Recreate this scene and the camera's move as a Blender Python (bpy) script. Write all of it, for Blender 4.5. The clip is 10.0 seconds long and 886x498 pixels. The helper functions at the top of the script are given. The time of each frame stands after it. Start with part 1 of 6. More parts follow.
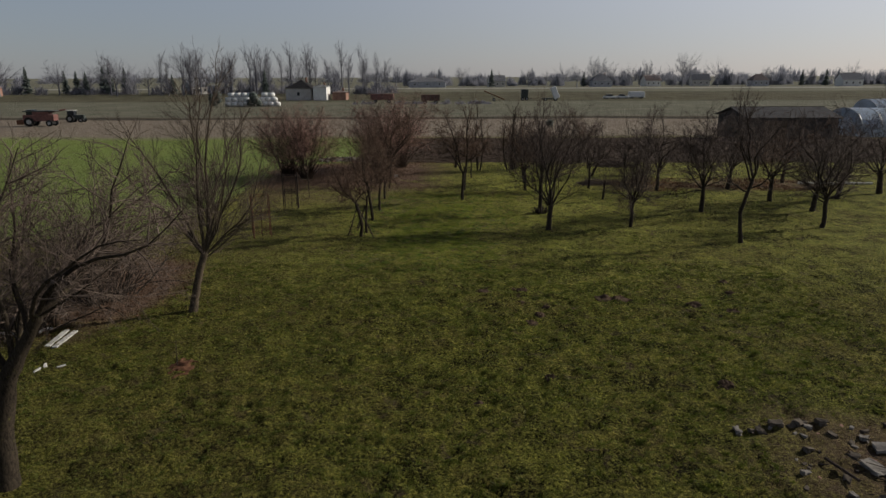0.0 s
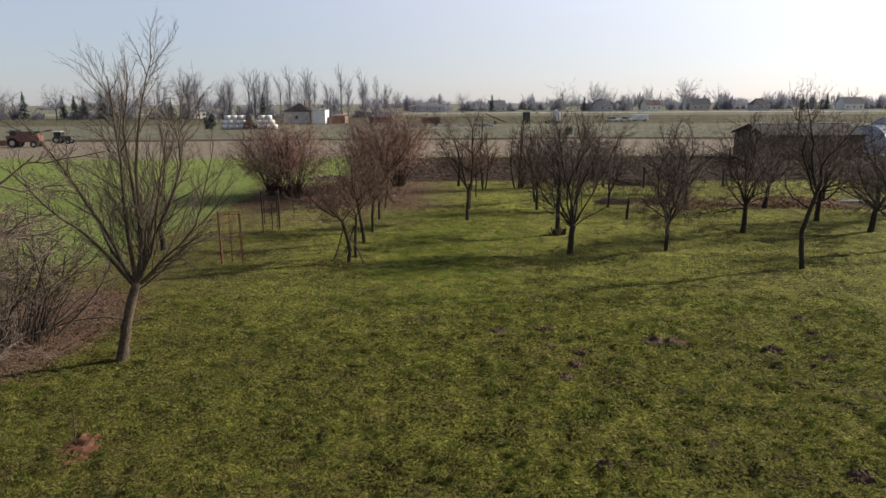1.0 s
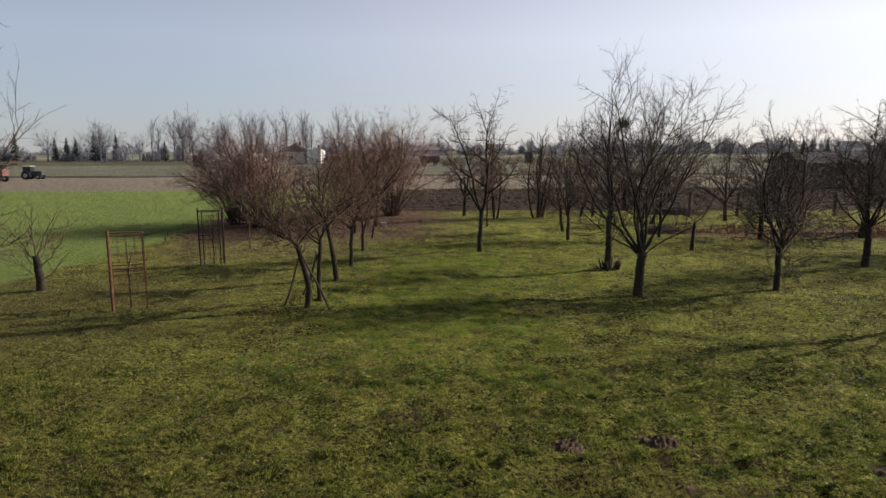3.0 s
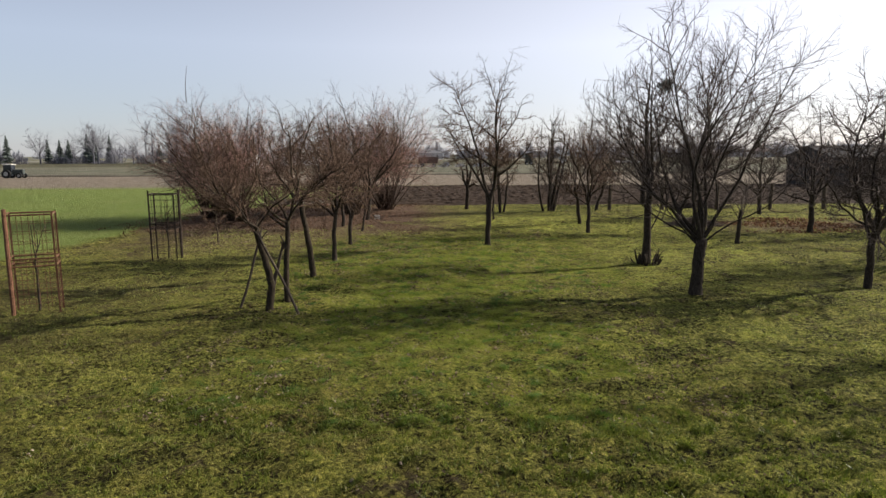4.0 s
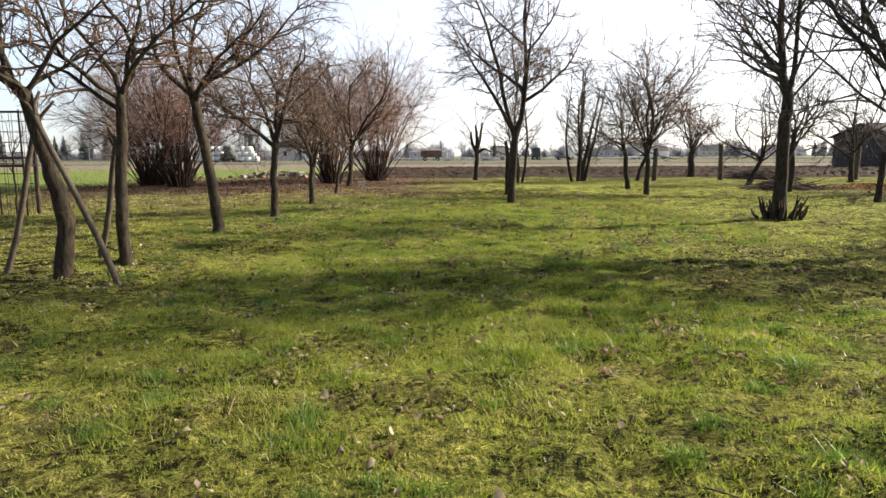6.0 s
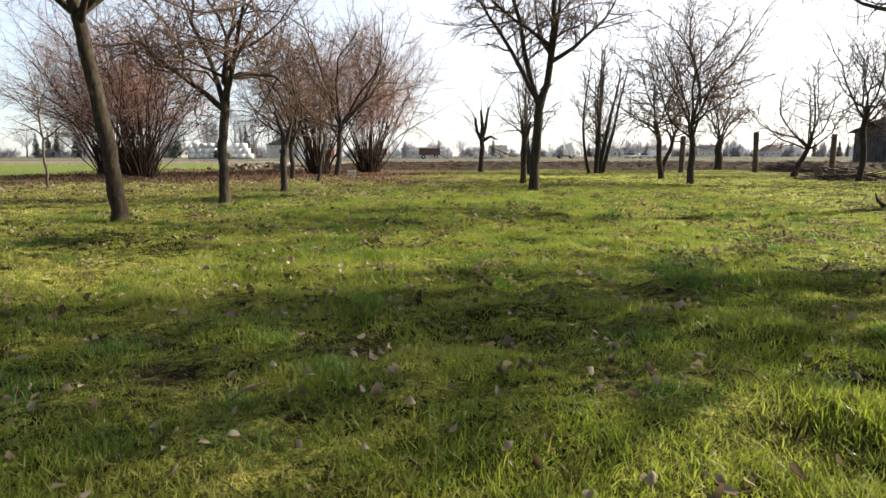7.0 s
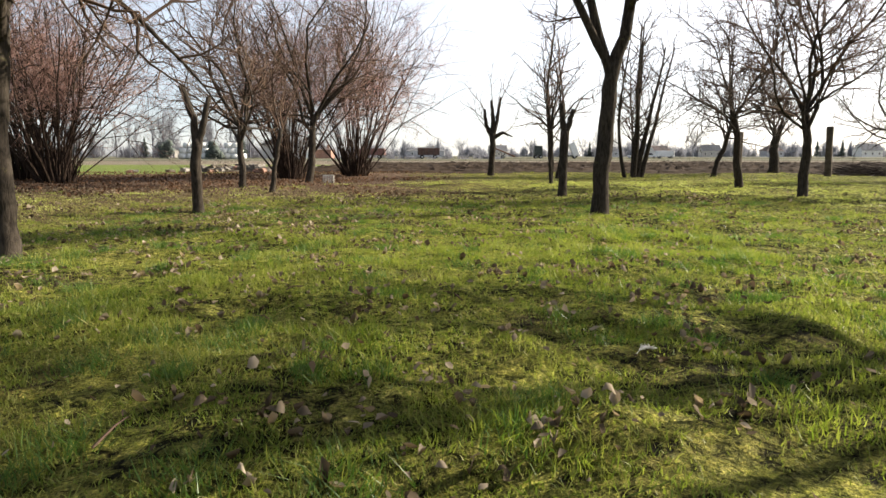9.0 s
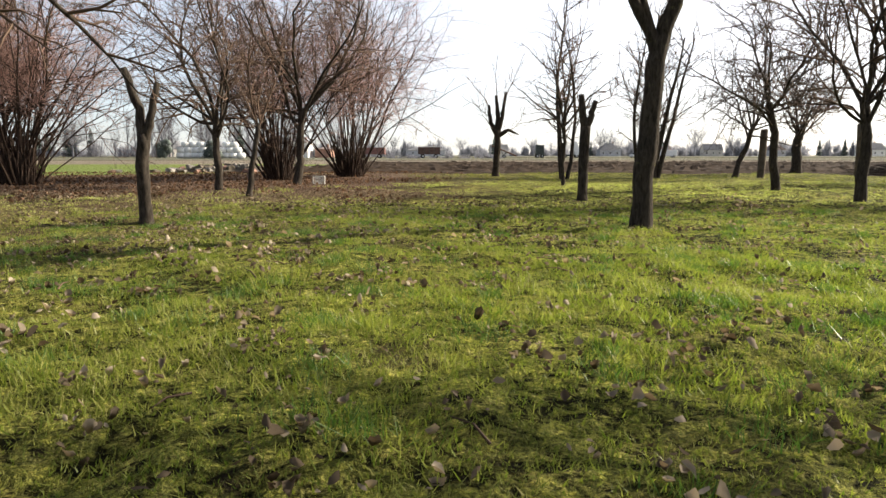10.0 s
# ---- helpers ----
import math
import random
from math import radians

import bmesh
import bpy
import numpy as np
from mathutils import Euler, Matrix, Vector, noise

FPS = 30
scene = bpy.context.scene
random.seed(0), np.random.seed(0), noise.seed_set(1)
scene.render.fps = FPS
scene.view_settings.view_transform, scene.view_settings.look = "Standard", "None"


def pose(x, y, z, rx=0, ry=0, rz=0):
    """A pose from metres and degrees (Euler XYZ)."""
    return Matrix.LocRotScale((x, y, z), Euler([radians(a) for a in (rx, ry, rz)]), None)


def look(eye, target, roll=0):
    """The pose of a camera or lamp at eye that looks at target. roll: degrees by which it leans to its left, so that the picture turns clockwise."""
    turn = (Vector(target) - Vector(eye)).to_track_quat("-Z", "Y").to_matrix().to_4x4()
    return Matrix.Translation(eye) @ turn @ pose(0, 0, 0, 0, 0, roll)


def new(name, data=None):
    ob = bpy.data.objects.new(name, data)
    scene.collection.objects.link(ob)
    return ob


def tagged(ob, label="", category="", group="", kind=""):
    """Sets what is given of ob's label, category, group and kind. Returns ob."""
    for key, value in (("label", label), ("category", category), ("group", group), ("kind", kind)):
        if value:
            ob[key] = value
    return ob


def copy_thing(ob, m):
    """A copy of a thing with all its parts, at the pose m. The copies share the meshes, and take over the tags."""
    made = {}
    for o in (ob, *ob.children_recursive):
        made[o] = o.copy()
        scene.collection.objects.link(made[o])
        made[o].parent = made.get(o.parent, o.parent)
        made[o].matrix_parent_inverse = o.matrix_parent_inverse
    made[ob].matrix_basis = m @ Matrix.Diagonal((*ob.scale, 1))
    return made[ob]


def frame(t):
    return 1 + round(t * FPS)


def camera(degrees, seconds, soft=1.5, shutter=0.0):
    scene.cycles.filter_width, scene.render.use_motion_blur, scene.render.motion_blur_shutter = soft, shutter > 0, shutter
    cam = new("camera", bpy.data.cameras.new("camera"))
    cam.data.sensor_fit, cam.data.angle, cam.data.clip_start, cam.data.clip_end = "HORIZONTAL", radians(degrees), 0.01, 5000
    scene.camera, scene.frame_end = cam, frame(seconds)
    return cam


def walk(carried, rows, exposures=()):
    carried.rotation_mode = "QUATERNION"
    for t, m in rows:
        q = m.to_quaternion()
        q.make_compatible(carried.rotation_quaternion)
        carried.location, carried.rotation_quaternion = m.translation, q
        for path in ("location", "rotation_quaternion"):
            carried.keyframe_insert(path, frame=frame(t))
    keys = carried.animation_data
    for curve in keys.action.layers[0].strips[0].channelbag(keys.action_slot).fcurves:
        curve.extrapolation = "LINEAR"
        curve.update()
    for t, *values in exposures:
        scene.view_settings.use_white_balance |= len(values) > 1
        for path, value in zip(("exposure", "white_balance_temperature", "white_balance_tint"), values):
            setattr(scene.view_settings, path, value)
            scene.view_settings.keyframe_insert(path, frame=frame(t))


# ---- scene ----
cam = camera(70.0, 10.0)
PATH = [
    (0, (0.491, -0.714, 7.687), (0.467, 1.215, 7.16), -0.2),
    (0.5, (0.372, 1.703, 7.062), (0.349, 3.643, 6.575), -0.2),
    (1, (0.317, 4.057, 6.49), (0.292, 6.005, 6.04), -0.3),
    (1.5, (0.218, 6.357, 5.903), (0.195, 8.314, 5.491), -0.3),
    (2, (0.15, 8.603, 5.343), (0.127, 10.567, 4.969), -0.3),
    (2.5, (0.078, 10.712, 4.823), (0.055, 12.684, 4.488), -0.3),
    (4, (-0.199, 16.769, 3.249), (-0.214, 18.747, 2.953), -0.3),
    (4.5, (-0.201, 18.594, 2.723), (-0.22, 20.572, 2.428), -0.4),
    (5, (-0.194, 20.38, 2.138), (-0.218, 22.358, 1.846), -0.4),
    (5.5, (-0.195, 22.119, 1.62), (-0.224, 24.097, 1.33), -0.3),
    (7, (-0.416, 26.962, 0.688), (-0.435, 28.941, 0.397), -0.0),
    (7.5, (-0.482, 28.387, 0.698), (-0.5, 30.366, 0.407), -0.1),
    (8, (-0.519, 29.67, 0.684), (-0.536, 31.649, 0.394), -0.0),
    (8.5, (-0.539, 30.841, 0.699), (-0.556, 32.82, 0.407), -0.1),
    (9, (-0.57, 31.844, 0.698), (-0.586, 33.823, 0.407), -0.0),
    (9.5, (-0.599, 32.679, 0.701), (-0.615, 34.657, 0.409), 0.0),
    (10, (-0.6, 33.354, 0.694), (-0.618, 35.332, 0.401), 0.0),
]
EXPOSURES = [(0.0, -0.41, 6500, 10), (0.3, 0.08, 6550, 10), (0.6, 0.43, 6550, 10), (0.9, 0.57, 6600, 11), (1.1, 0.56, 6600, 11), (2.5, 0.36, 6600, 11),
             (4.5, 0.92, 6650, 11), (5.5, 1.38, 6800, 9), (7.0, 1.44, 7000, 7), (10.0, 1.34, 7000, 8)]
walk(cam, [(t, look(eye, target, roll)) for t, eye, target, roll in PATH], EXPOSURES)

# ---- sky and sun ----
SUN_EL, SUN_AZ = 27.0, 70.5  # degrees above the horizon; from +y towards +x
world = bpy.data.worlds.new("sky")
scene.world = world
world.use_nodes = True
wn = world.node_tree
sky = wn.nodes.new("ShaderNodeTexSky")
sky.sky_type = "NISHITA"
sky.sun_disc = False
sky.sun_elevation, sky.sun_rotation = radians(SUN_EL), radians(SUN_AZ)
sky.air_density, sky.dust_density, sky.ozone_density = 1.0, 0.3, 1.6
# a winter haze that whitens the sky towards the horizon
w_tc, w_sep = wn.nodes.new("ShaderNodeTexCoord"), wn.nodes.new("ShaderNodeSeparateXYZ")
wn.links.new(w_tc.outputs["Generated"], w_sep.inputs[0])
w_abs = wn.nodes.new("ShaderNodeMath")
w_abs.operation = "ABSOLUTE"
wn.links.new(w_sep.outputs[2], w_abs.inputs[0])
w_veil = wn.nodes.new("ShaderNodeValToRGB")
while len(w_veil.color_ramp.elements) < 4:
    w_veil.color_ramp.elements.new(0.5)
for w_el, (w_at, w_thick) in zip(w_veil.color_ramp.elements, ((0.0, 0.8), (0.16, 1.0), (0.4, 0.54), (1.0, 0.14))):
    w_el.position, w_el.color = w_at, (w_thick, w_thick, w_thick, 1)
wn.links.new(w_abs.outputs[0], w_veil.inputs[0])
haze = wn.nodes.new("ShaderNodeBackground")
w_mul = wn.nodes.new("ShaderNodeMath")
w_mul.operation = "MULTIPLY"
wn.links.new(w_veil.outputs[0], w_mul.inputs[0])
w_dot, w_half, w_glow, w_amt = wn.nodes.new("ShaderNodeVectorMath"), *(wn.nodes.new("ShaderNodeMath") for _ in range(3))
w_dot.operation, w_half.operation, w_glow.operation, w_amt.operation = "DOT_PRODUCT", "MULTIPLY_ADD", "POWER", "MULTIPLY_ADD"
wn.links.new(w_tc.outputs["Generated"], w_dot.inputs[0])
w_dot.inputs[1].default_value = (math.sin(radians(SUN_AZ)) * math.cos(radians(SUN_EL)), math.cos(radians(SUN_AZ)) * math.cos(radians(SUN_EL)), math.sin(radians(SUN_EL)))
wn.links.new(w_dot.outputs["Value"], w_half.inputs[0])
w_half.inputs[1].default_value, w_half.inputs[2].default_value = 0.5, 0.5
wn.links.new(w_half.outputs[0], w_glow.inputs[0])
w_glow.inputs[1].default_value = 4.0
# bluer away from the sun, white towards it
w_tone = wn.nodes.new("ShaderNodeValToRGB")
w_tone.color_ramp.elements.new(0.2)
for w_el, (w_at, w_hue) in zip(w_tone.color_ramp.elements, ((0.0, (0.84, 0.95, 1.2, 1)), (0.2, (0.95, 0.97, 1.12, 1)), (0.55, (1.0, 0.97, 1.06, 1)))):
    w_el.position, w_el.color = w_at, w_hue
wn.links.new(w_glow.outputs[0], w_tone.inputs[0])
wn.links.new(w_tone.outputs[0], haze.inputs[0])
wn.links.new(w_glow.outputs[0], w_amt.inputs[0])
w_amt.inputs[1].default_value, w_amt.inputs[2].default_value = 0.57, 0.255
wn.links.new(w_amt.outputs[0], w_mul.inputs[1])
wn.links.new(w_mul.outputs[0], haze.inputs[1])
w_add = wn.nodes.new("ShaderNodeAddShader")
wn.links.new(sky.outputs[0], wn.nodes["Background"].inputs[0])
wn.nodes["Background"].inputs[1].default_value = 0.028
wn.links.new(wn.nodes["Background"].outputs[0], w_add.inputs[0])
wn.links.new(haze.outputs[0], w_add.inputs[1])
wn.links.new(w_add.outputs[0], wn.nodes["World Output"].inputs[0])
sun_data = bpy.data.lights.new("sun", "SUN")
sun_data.energy, sun_data.angle, sun_data.color = 5.0, radians(0.6), (1.0, 0.93, 0.82)
sun = new("sun", sun_data)
sx, sy = math.sin(radians(SUN_AZ)), math.cos(radians(SUN_AZ))
sun.matrix_world = look((sx * 60, sy * 60, 60 * math.tan(radians(SUN_EL))), (0, 0, 0))


# ---- materials ----
def material(name, rough=0.85):
    m = bpy.data.materials.new(name)
    m.use_nodes = True
    b = m.node_tree.nodes["Principled BSDF"]
    b.inputs["Roughness"].default_value = rough
    b.inputs["Specular IOR Level"].default_value = 0.06 if rough > 0.59 else 0.4
    return m, m.node_tree, b


def coords(nt, scale=(1, 1, 1)):
    tc = nt.nodes.new("ShaderNodeTexCoord")
    mp = nt.nodes.new("ShaderNodeMapping")
    mp.inputs["Scale"].default_value = scale
    nt.links.new(tc.outputs["Object"], mp.inputs["Vector"])
    return mp.outputs["Vector"]


def grain(nt, vec, scale, detail=4.0, rough=0.55, warp=0.0):
    n = nt.nodes.new("ShaderNodeTexNoise")
    n.inputs["Scale"].default_value = scale
    n.inputs["Detail"].default_value = detail
    n.inputs["Roughness"].default_value = rough
    n.inputs["Distortion"].default_value = warp
    nt.links.new(vec, n.inputs["Vector"])
    return n.outputs["Fac"]


def ramp(nt, fac, stops):
    r = nt.nodes.new("ShaderNodeValToRGB")
    e = r.color_ramp.elements
    while len(e) < len(stops):
        e.new(0.5)
    for k, (p, c) in zip(e, stops):
        k.position = p
        k.color = (*c, 1) if len(c) == 3 else c
    nt.links.new(fac, r.inputs["Fac"])
    return r.outputs["Color"]


def blend(nt, fac, a, b, mode="MIX"):
    n = nt.nodes.new("ShaderNodeMix")
    n.data_type, n.blend_type = "RGBA", mode
    for slot, v in ((0, fac), (6, a), (7, b)):
        if isinstance(v, (int, float)):
            n.inputs[slot].default_value = v
        elif isinstance(v, tuple):
            n.inputs[slot].default_value = (*v, 1)
        else:
            nt.links.new(v, n.inputs[slot])
    return n.outputs[2]


def calc(nt, op, a, b=None, clamp=False):
    n = nt.nodes.new("ShaderNodeMath")
    n.operation, n.use_clamp = op, clamp
    for slot, v in ((0, a), (1, b)):
        if v is None:
            continue
        if isinstance(v, (int, float)):
            n.inputs[slot].default_value = v
        else:
            nt.links.new(v, n.inputs[slot])
    return n.outputs[0]


def bump(nt, b, height, strength, dist):
    n = nt.nodes.new("ShaderNodeBump")
    n.inputs["Strength"].default_value = strength
    n.inputs["Distance"].default_value = dist
    nt.links.new(height, n.inputs["Height"])
    nt.links.new(n.outputs[0], b.inputs["Normal"])


def band(nt, v, lo, hi, soft):
    """1 between lo and hi, with soft edges."""
    a = calc(nt, "DIVIDE", calc(nt, "SUBTRACT", v, lo - soft / 2), soft, True)
    c = calc(nt, "DIVIDE", calc(nt, "SUBTRACT", hi + soft / 2, v), soft, True)
    return calc(nt, "MULTIPLY", a, c)


def plain(name, colour, rough=0.7, vary=0.25, scale=3.0, metal=0.0):
    m, nt, b = material(name, rough)
    v = coords(nt)
    lo = tuple(c * (1 - vary) for c in colour)
    hi = tuple(min(1, c * (1 + vary)) for c in colour)
    c1 = ramp(nt, grain(nt, v, scale, 6), [(0.3, lo), (0.7, hi)])
    c2 = ramp(nt, grain(nt, v, scale * 7, 3), [(0.3, (0.75, 0.75, 0.75)), (0.65, (1.1, 1.1, 1.1))])
    nt.links.new(blend(nt, 1.0, c1, c2, "MULTIPLY"), b.inputs["Base Color"])
    b.inputs["Metallic"].default_value = metal
    bump(nt, b, grain(nt, v, scale * 12, 3), 0.3, 0.01)
    return m


def bark(name, dark, light, lichen=(0.2, 0.19, 0.07), moss=0.58, fissure=0.5):
    m, nt, b = material(name, 0.92)
    v = coords(nt, (1, 1, 0.28))
    u = coords(nt)
    f = grain(nt, v, 34, 6, 0.65, 0.4)
    c = ramp(nt, f, [(0.35, dark), (0.68, light)])
    spots = ramp(nt, grain(nt, u, 9, 5, 0.7), [(moss, (0, 0, 0)), (moss + 0.12, (1, 1, 1))])
    c = blend(nt, spots, c, lichen)
    c = blend(nt, 1.0, c, ramp(nt, grain(nt, u, 1.7, 3), [(0.3, (0.7, 0.7, 0.72)), (0.7, (1.15, 1.12, 1.08))]), "MULTIPLY")
    nt.links.new(c, b.inputs["Base Color"])
    bump(nt, b, f, fissure, 0.03)
    return m


BARK = bark("fruit_bark", (0.021, 0.017, 0.014), (0.08, 0.066, 0.053), (0.13, 0.12, 0.05), 0.62)
BARK_PALE = bark("pale_bark", (0.042, 0.034, 0.025), (0.165, 0.13, 0.096), (0.2, 0.19, 0.08), 0.6)
BARK_MOSSY = bark("mossy_bark", (0.02, 0.016, 0.012), (0.075, 0.06, 0.044), (0.105, 0.098, 0.036), 0.6)
BARK_HAZEL = bark("hazel_bark", (0.022, 0.016, 0.013), (0.078, 0.054, 0.043), (0.12, 0.11, 0.08), 0.68, 0.25)


def twig_skin(name, a, c):
    m, nt, b = material(name, 0.8)
    g = nt.nodes.new("ShaderNodeNewGeometry")
    v = coords(nt)
    k = blend(nt, 0.35, g.outputs["Random Per Island"], grain(nt, v, 1.2, 2))
    nt.links.new(ramp(nt, k, [(0.1, a), (0.9, c)]), b.inputs["Base Color"])
    return m


TWIG = twig_skin("fruit_twig", (0.05, 0.034, 0.025), (0.17, 0.112, 0.08))
TWIG_GREY = twig_skin("tall_tree_twig", (0.05, 0.04, 0.032), (0.165, 0.13, 0.1))
TWIG_PALE = twig_skin("pale_twig", (0.1, 0.075, 0.06), (0.3, 0.24, 0.18))
TWIG_RED = twig_skin("hazel_twig", (0.134, 0.08, 0.064), (0.355, 0.216, 0.178))
TWIG_DARK = twig_skin("plum_twig", (0.042, 0.033, 0.029), (0.13, 0.1, 0.085))
TWIG_BUSH = twig_skin("bush_twig", (0.066, 0.05, 0.041), (0.225, 0.172, 0.138))
# needle green lightened and greyed, as haze would do to far conifers
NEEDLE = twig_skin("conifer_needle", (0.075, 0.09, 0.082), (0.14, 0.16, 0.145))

PLOUGH = plain("ploughed_earth", (0.05, 0.036, 0.027), 0.95, 0.45, 3)
SOIL = plain("dug_soil", (0.07, 0.047, 0.032), 0.95, 0.4, 6)
SOIL_RED = plain("reddish_mulch", (0.1, 0.05, 0.03), 0.95, 0.4, 8)
PALE_STONE = plain("pale_rubble", (0.25, 0.225, 0.2), 0.9, 0.3, 4)
STONE = plain("field_stone", (0.13, 0.108, 0.085), 0.9, 0.4, 5)
CONCRETE = plain("broken_concrete", (0.22, 0.2, 0.175), 0.9, 0.25, 4)
IRON = plain("dark_iron", (0.06, 0.045, 0.038), 0.8, 0.4, 9, 0.2)
RUST = plain("rusty_iron", (0.17, 0.088, 0.056), 0.85, 0.45, 9, 0.2)
DRY_WOOD = plain("weathered_wood", (0.085, 0.068, 0.055), 0.9, 0.35, 5)
OLD_POST = plain("dark_post_wood", (0.1, 0.08, 0.062), 0.92, 0.4, 6)
WHITE_WOOD = plain("white_plank", (0.62, 0.6, 0.55), 0.7, 0.15, 4)
WHITE_WALL = plain("white_render", (0.78, 0.76, 0.72), 0.8, 0.08, 0.8)
# grey and cream walls paled, haze put into their colour
GREY_WALL = plain("grey_render", (0.44, 0.44, 0.46), 0.85, 0.2, 0.7)
PALE_WALL = plain("cream_render", (0.54, 0.51, 0.47), 0.85, 0.15, 0.7)
BRICK = plain("red_brick_wall", (0.3, 0.18, 0.14), 0.9, 0.25, 1.2)
# grey tiles paled to stand for haze
ROOF_DARK = plain("hazed_grey_tiles", (0.33, 0.33, 0.35), 0.85, 0.3, 1.5)
ROOF_SLATE = plain("dark_slate", (0.062, 0.06, 0.062), 0.85, 0.3, 1.5)
# red tiles greyed and paled to stand for haze
ROOF_RED = plain("hazed_red_tiles", (0.34, 0.28, 0.27), 0.85, 0.3, 1.5)
FADED = plain("faded_red_boards", (0.2, 0.105, 0.092), 0.8, 0.3, 2)
WAGON = plain("dark_wagon_boards", (0.12, 0.075, 0.062), 0.8, 0.35, 2)
BARN_WOOD = plain("tarred_boards", (0.075, 0.07, 0.07), 0.85, 0.4, 1.8)
WRAP = plain("white_bale_wrap", (0.76, 0.75, 0.72), 0.4, 0.1, 2)
RED_PAINT = plain("faded_red_paint", (0.17, 0.075, 0.062), 0.55, 0.4, 2)
DARK_PAINT = plain("dark_machine_paint", (0.045, 0.055, 0.05), 0.5, 0.4, 2)
TYRE = plain("tyre_rubber", (0.025, 0.025, 0.025), 0.8, 0.2, 5)
GLASSY = plain("dark_window_glass", (0.03, 0.035, 0.045), 0.12, 0.2, 1)
STEEL = plain("galvanised_steel", (0.42, 0.42, 0.42), 0.45, 0.2, 3, 0.8)
FILM = plain("pale_tunnel_film", (0.5, 0.58, 0.68), 0.35, 0.15, 0.6)
CAR_WHITE = plain("white_car_paint", (0.7, 0.7, 0.7), 0.25, 0.05, 1)


def ground_skin():
    m, nt, b = material("ground_cover", 0.95)
    tc = nt.nodes.new("ShaderNodeTexCoord")
    v = tc.outputs["Object"]
    sep = nt.nodes.new("ShaderNodeSeparateXYZ")
    nt.links.new(v, sep.inputs[0])
    wob = calc(nt, "MULTIPLY", calc(nt, "SUBTRACT", grain(nt, v, 0.22, 4), 0.5), 6.0)
    X = calc(nt, "ADD", sep.outputs[0], wob)
    Y = calc(nt, "ADD", sep.outputs[1], calc(nt, "MULTIPLY", calc(nt, "SUBTRACT", grain(nt, v, 0.31, 4), 0.5), 5.0))
    y_far = calc(nt, "ADD", sep.outputs[1], calc(nt, "MULTIPLY", calc(nt, "SUBTRACT", grain(nt, v, 0.03, 3), 0.5), 14.0))
    # meadow: moss and grass, dry thatch, bare spots
    fine = grain(nt, v, 13, 6, 0.7, 0.3)
    mid = grain(nt, v, 2.3, 5, 0.6, 0.5)
    wide = grain(nt, v, 0.28, 4, 0.6)
    grass = ramp(nt, fine, [(0.33, (0.026, 0.03, 0.008)), (0.5, (0.112, 0.12, 0.027)), (0.67, (0.25, 0.246, 0.066))])
    # orchard ground paler: sun glow and haze put into the grass colour
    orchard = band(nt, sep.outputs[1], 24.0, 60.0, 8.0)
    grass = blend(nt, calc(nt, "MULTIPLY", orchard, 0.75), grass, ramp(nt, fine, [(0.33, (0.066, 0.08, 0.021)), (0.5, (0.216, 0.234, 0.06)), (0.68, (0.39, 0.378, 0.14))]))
    thatch = ramp(nt, fine, [(0.32, (0.045, 0.037, 0.015)), (0.7, (0.18, 0.15, 0.06))])
    soil = ramp(nt, grain(nt, v, 21, 5, 0.7), [(0.3, (0.035, 0.026, 0.018)), (0.7, (0.13, 0.095, 0.065))])
    litter = ramp(nt, grain(nt, v, 26, 5, 0.75), [(0.3, (0.05, 0.034, 0.024)), (0.5, (0.145, 0.095, 0.066)), (0.72, (0.31, 0.21, 0.15))])
    dry = ramp(nt, calc(nt, "ADD", calc(nt, "MULTIPLY", mid, 0.55), calc(nt, "MULTIPLY", wide, 0.55)), [(0.5, (0, 0, 0)), (0.69, (0.7, 0.7, 0.7))])
    base = blend(nt, dry, grass, thatch)
    # shade between tussocks put into the colour as dark gaps
    shade_gaps = calc(nt, "ADD", grain(nt, v, 14.0, 6, 0.7, 0.7), calc(nt, "MULTIPLY", calc(nt, "SUBTRACT", grain(nt, v, 0.8, 5, 0.7), 0.5), 0.5))
    tuss = ramp(nt, shade_gaps, [(0.41, (0.1, 0.09, 0.08)), (0.47, (0.85, 0.82, 0.76)), (0.54, (1.2, 1.18, 1.06)), (0.64, (1.8, 1.68, 1.36))])
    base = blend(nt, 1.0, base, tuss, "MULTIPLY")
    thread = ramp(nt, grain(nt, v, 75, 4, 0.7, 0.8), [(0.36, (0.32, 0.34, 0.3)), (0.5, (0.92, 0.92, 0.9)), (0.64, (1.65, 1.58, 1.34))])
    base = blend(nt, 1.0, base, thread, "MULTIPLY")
    bare = ramp(nt, calc(nt, "ADD", calc(nt, "MULTIPLY", mid, 0.7), calc(nt, "MULTIPLY", grain(nt, v, 0.7, 3), 0.4)), [(0.62, (0, 0, 0)), (0.72, (0.7, 0.7, 0.7))])
    base = blend(nt, bare, base, soil)
    west = calc(nt, "MULTIPLY", band(nt, Y, -40.0, 26.0, 6.0), band(nt, X, -60.0, -3.0, 7.0))
    base = blend(nt, calc(nt, "MULTIPLY", west, 0.25), base, thatch)
    # dry thatch along the crop's edge, its browner tone also standing for shade
    thin = calc(nt, "MULTIPLY", band(nt, Y, 25.5, 34.0, 3.0), band(nt, X, -15.5, -6.5, 4.0))
    base = blend(nt, calc(nt, "MULTIPLY", thin, 0.65), base, thatch)
    # leaf litter under the hazels and by the big bush, worn soil between the far trees
    lit = calc(nt, "MULTIPLY", band(nt, Y, 43.5, 57.5, 4.0), band(nt, X, -15.0, -0.5, 4.0))
    base = blend(nt, lit, base, litter)
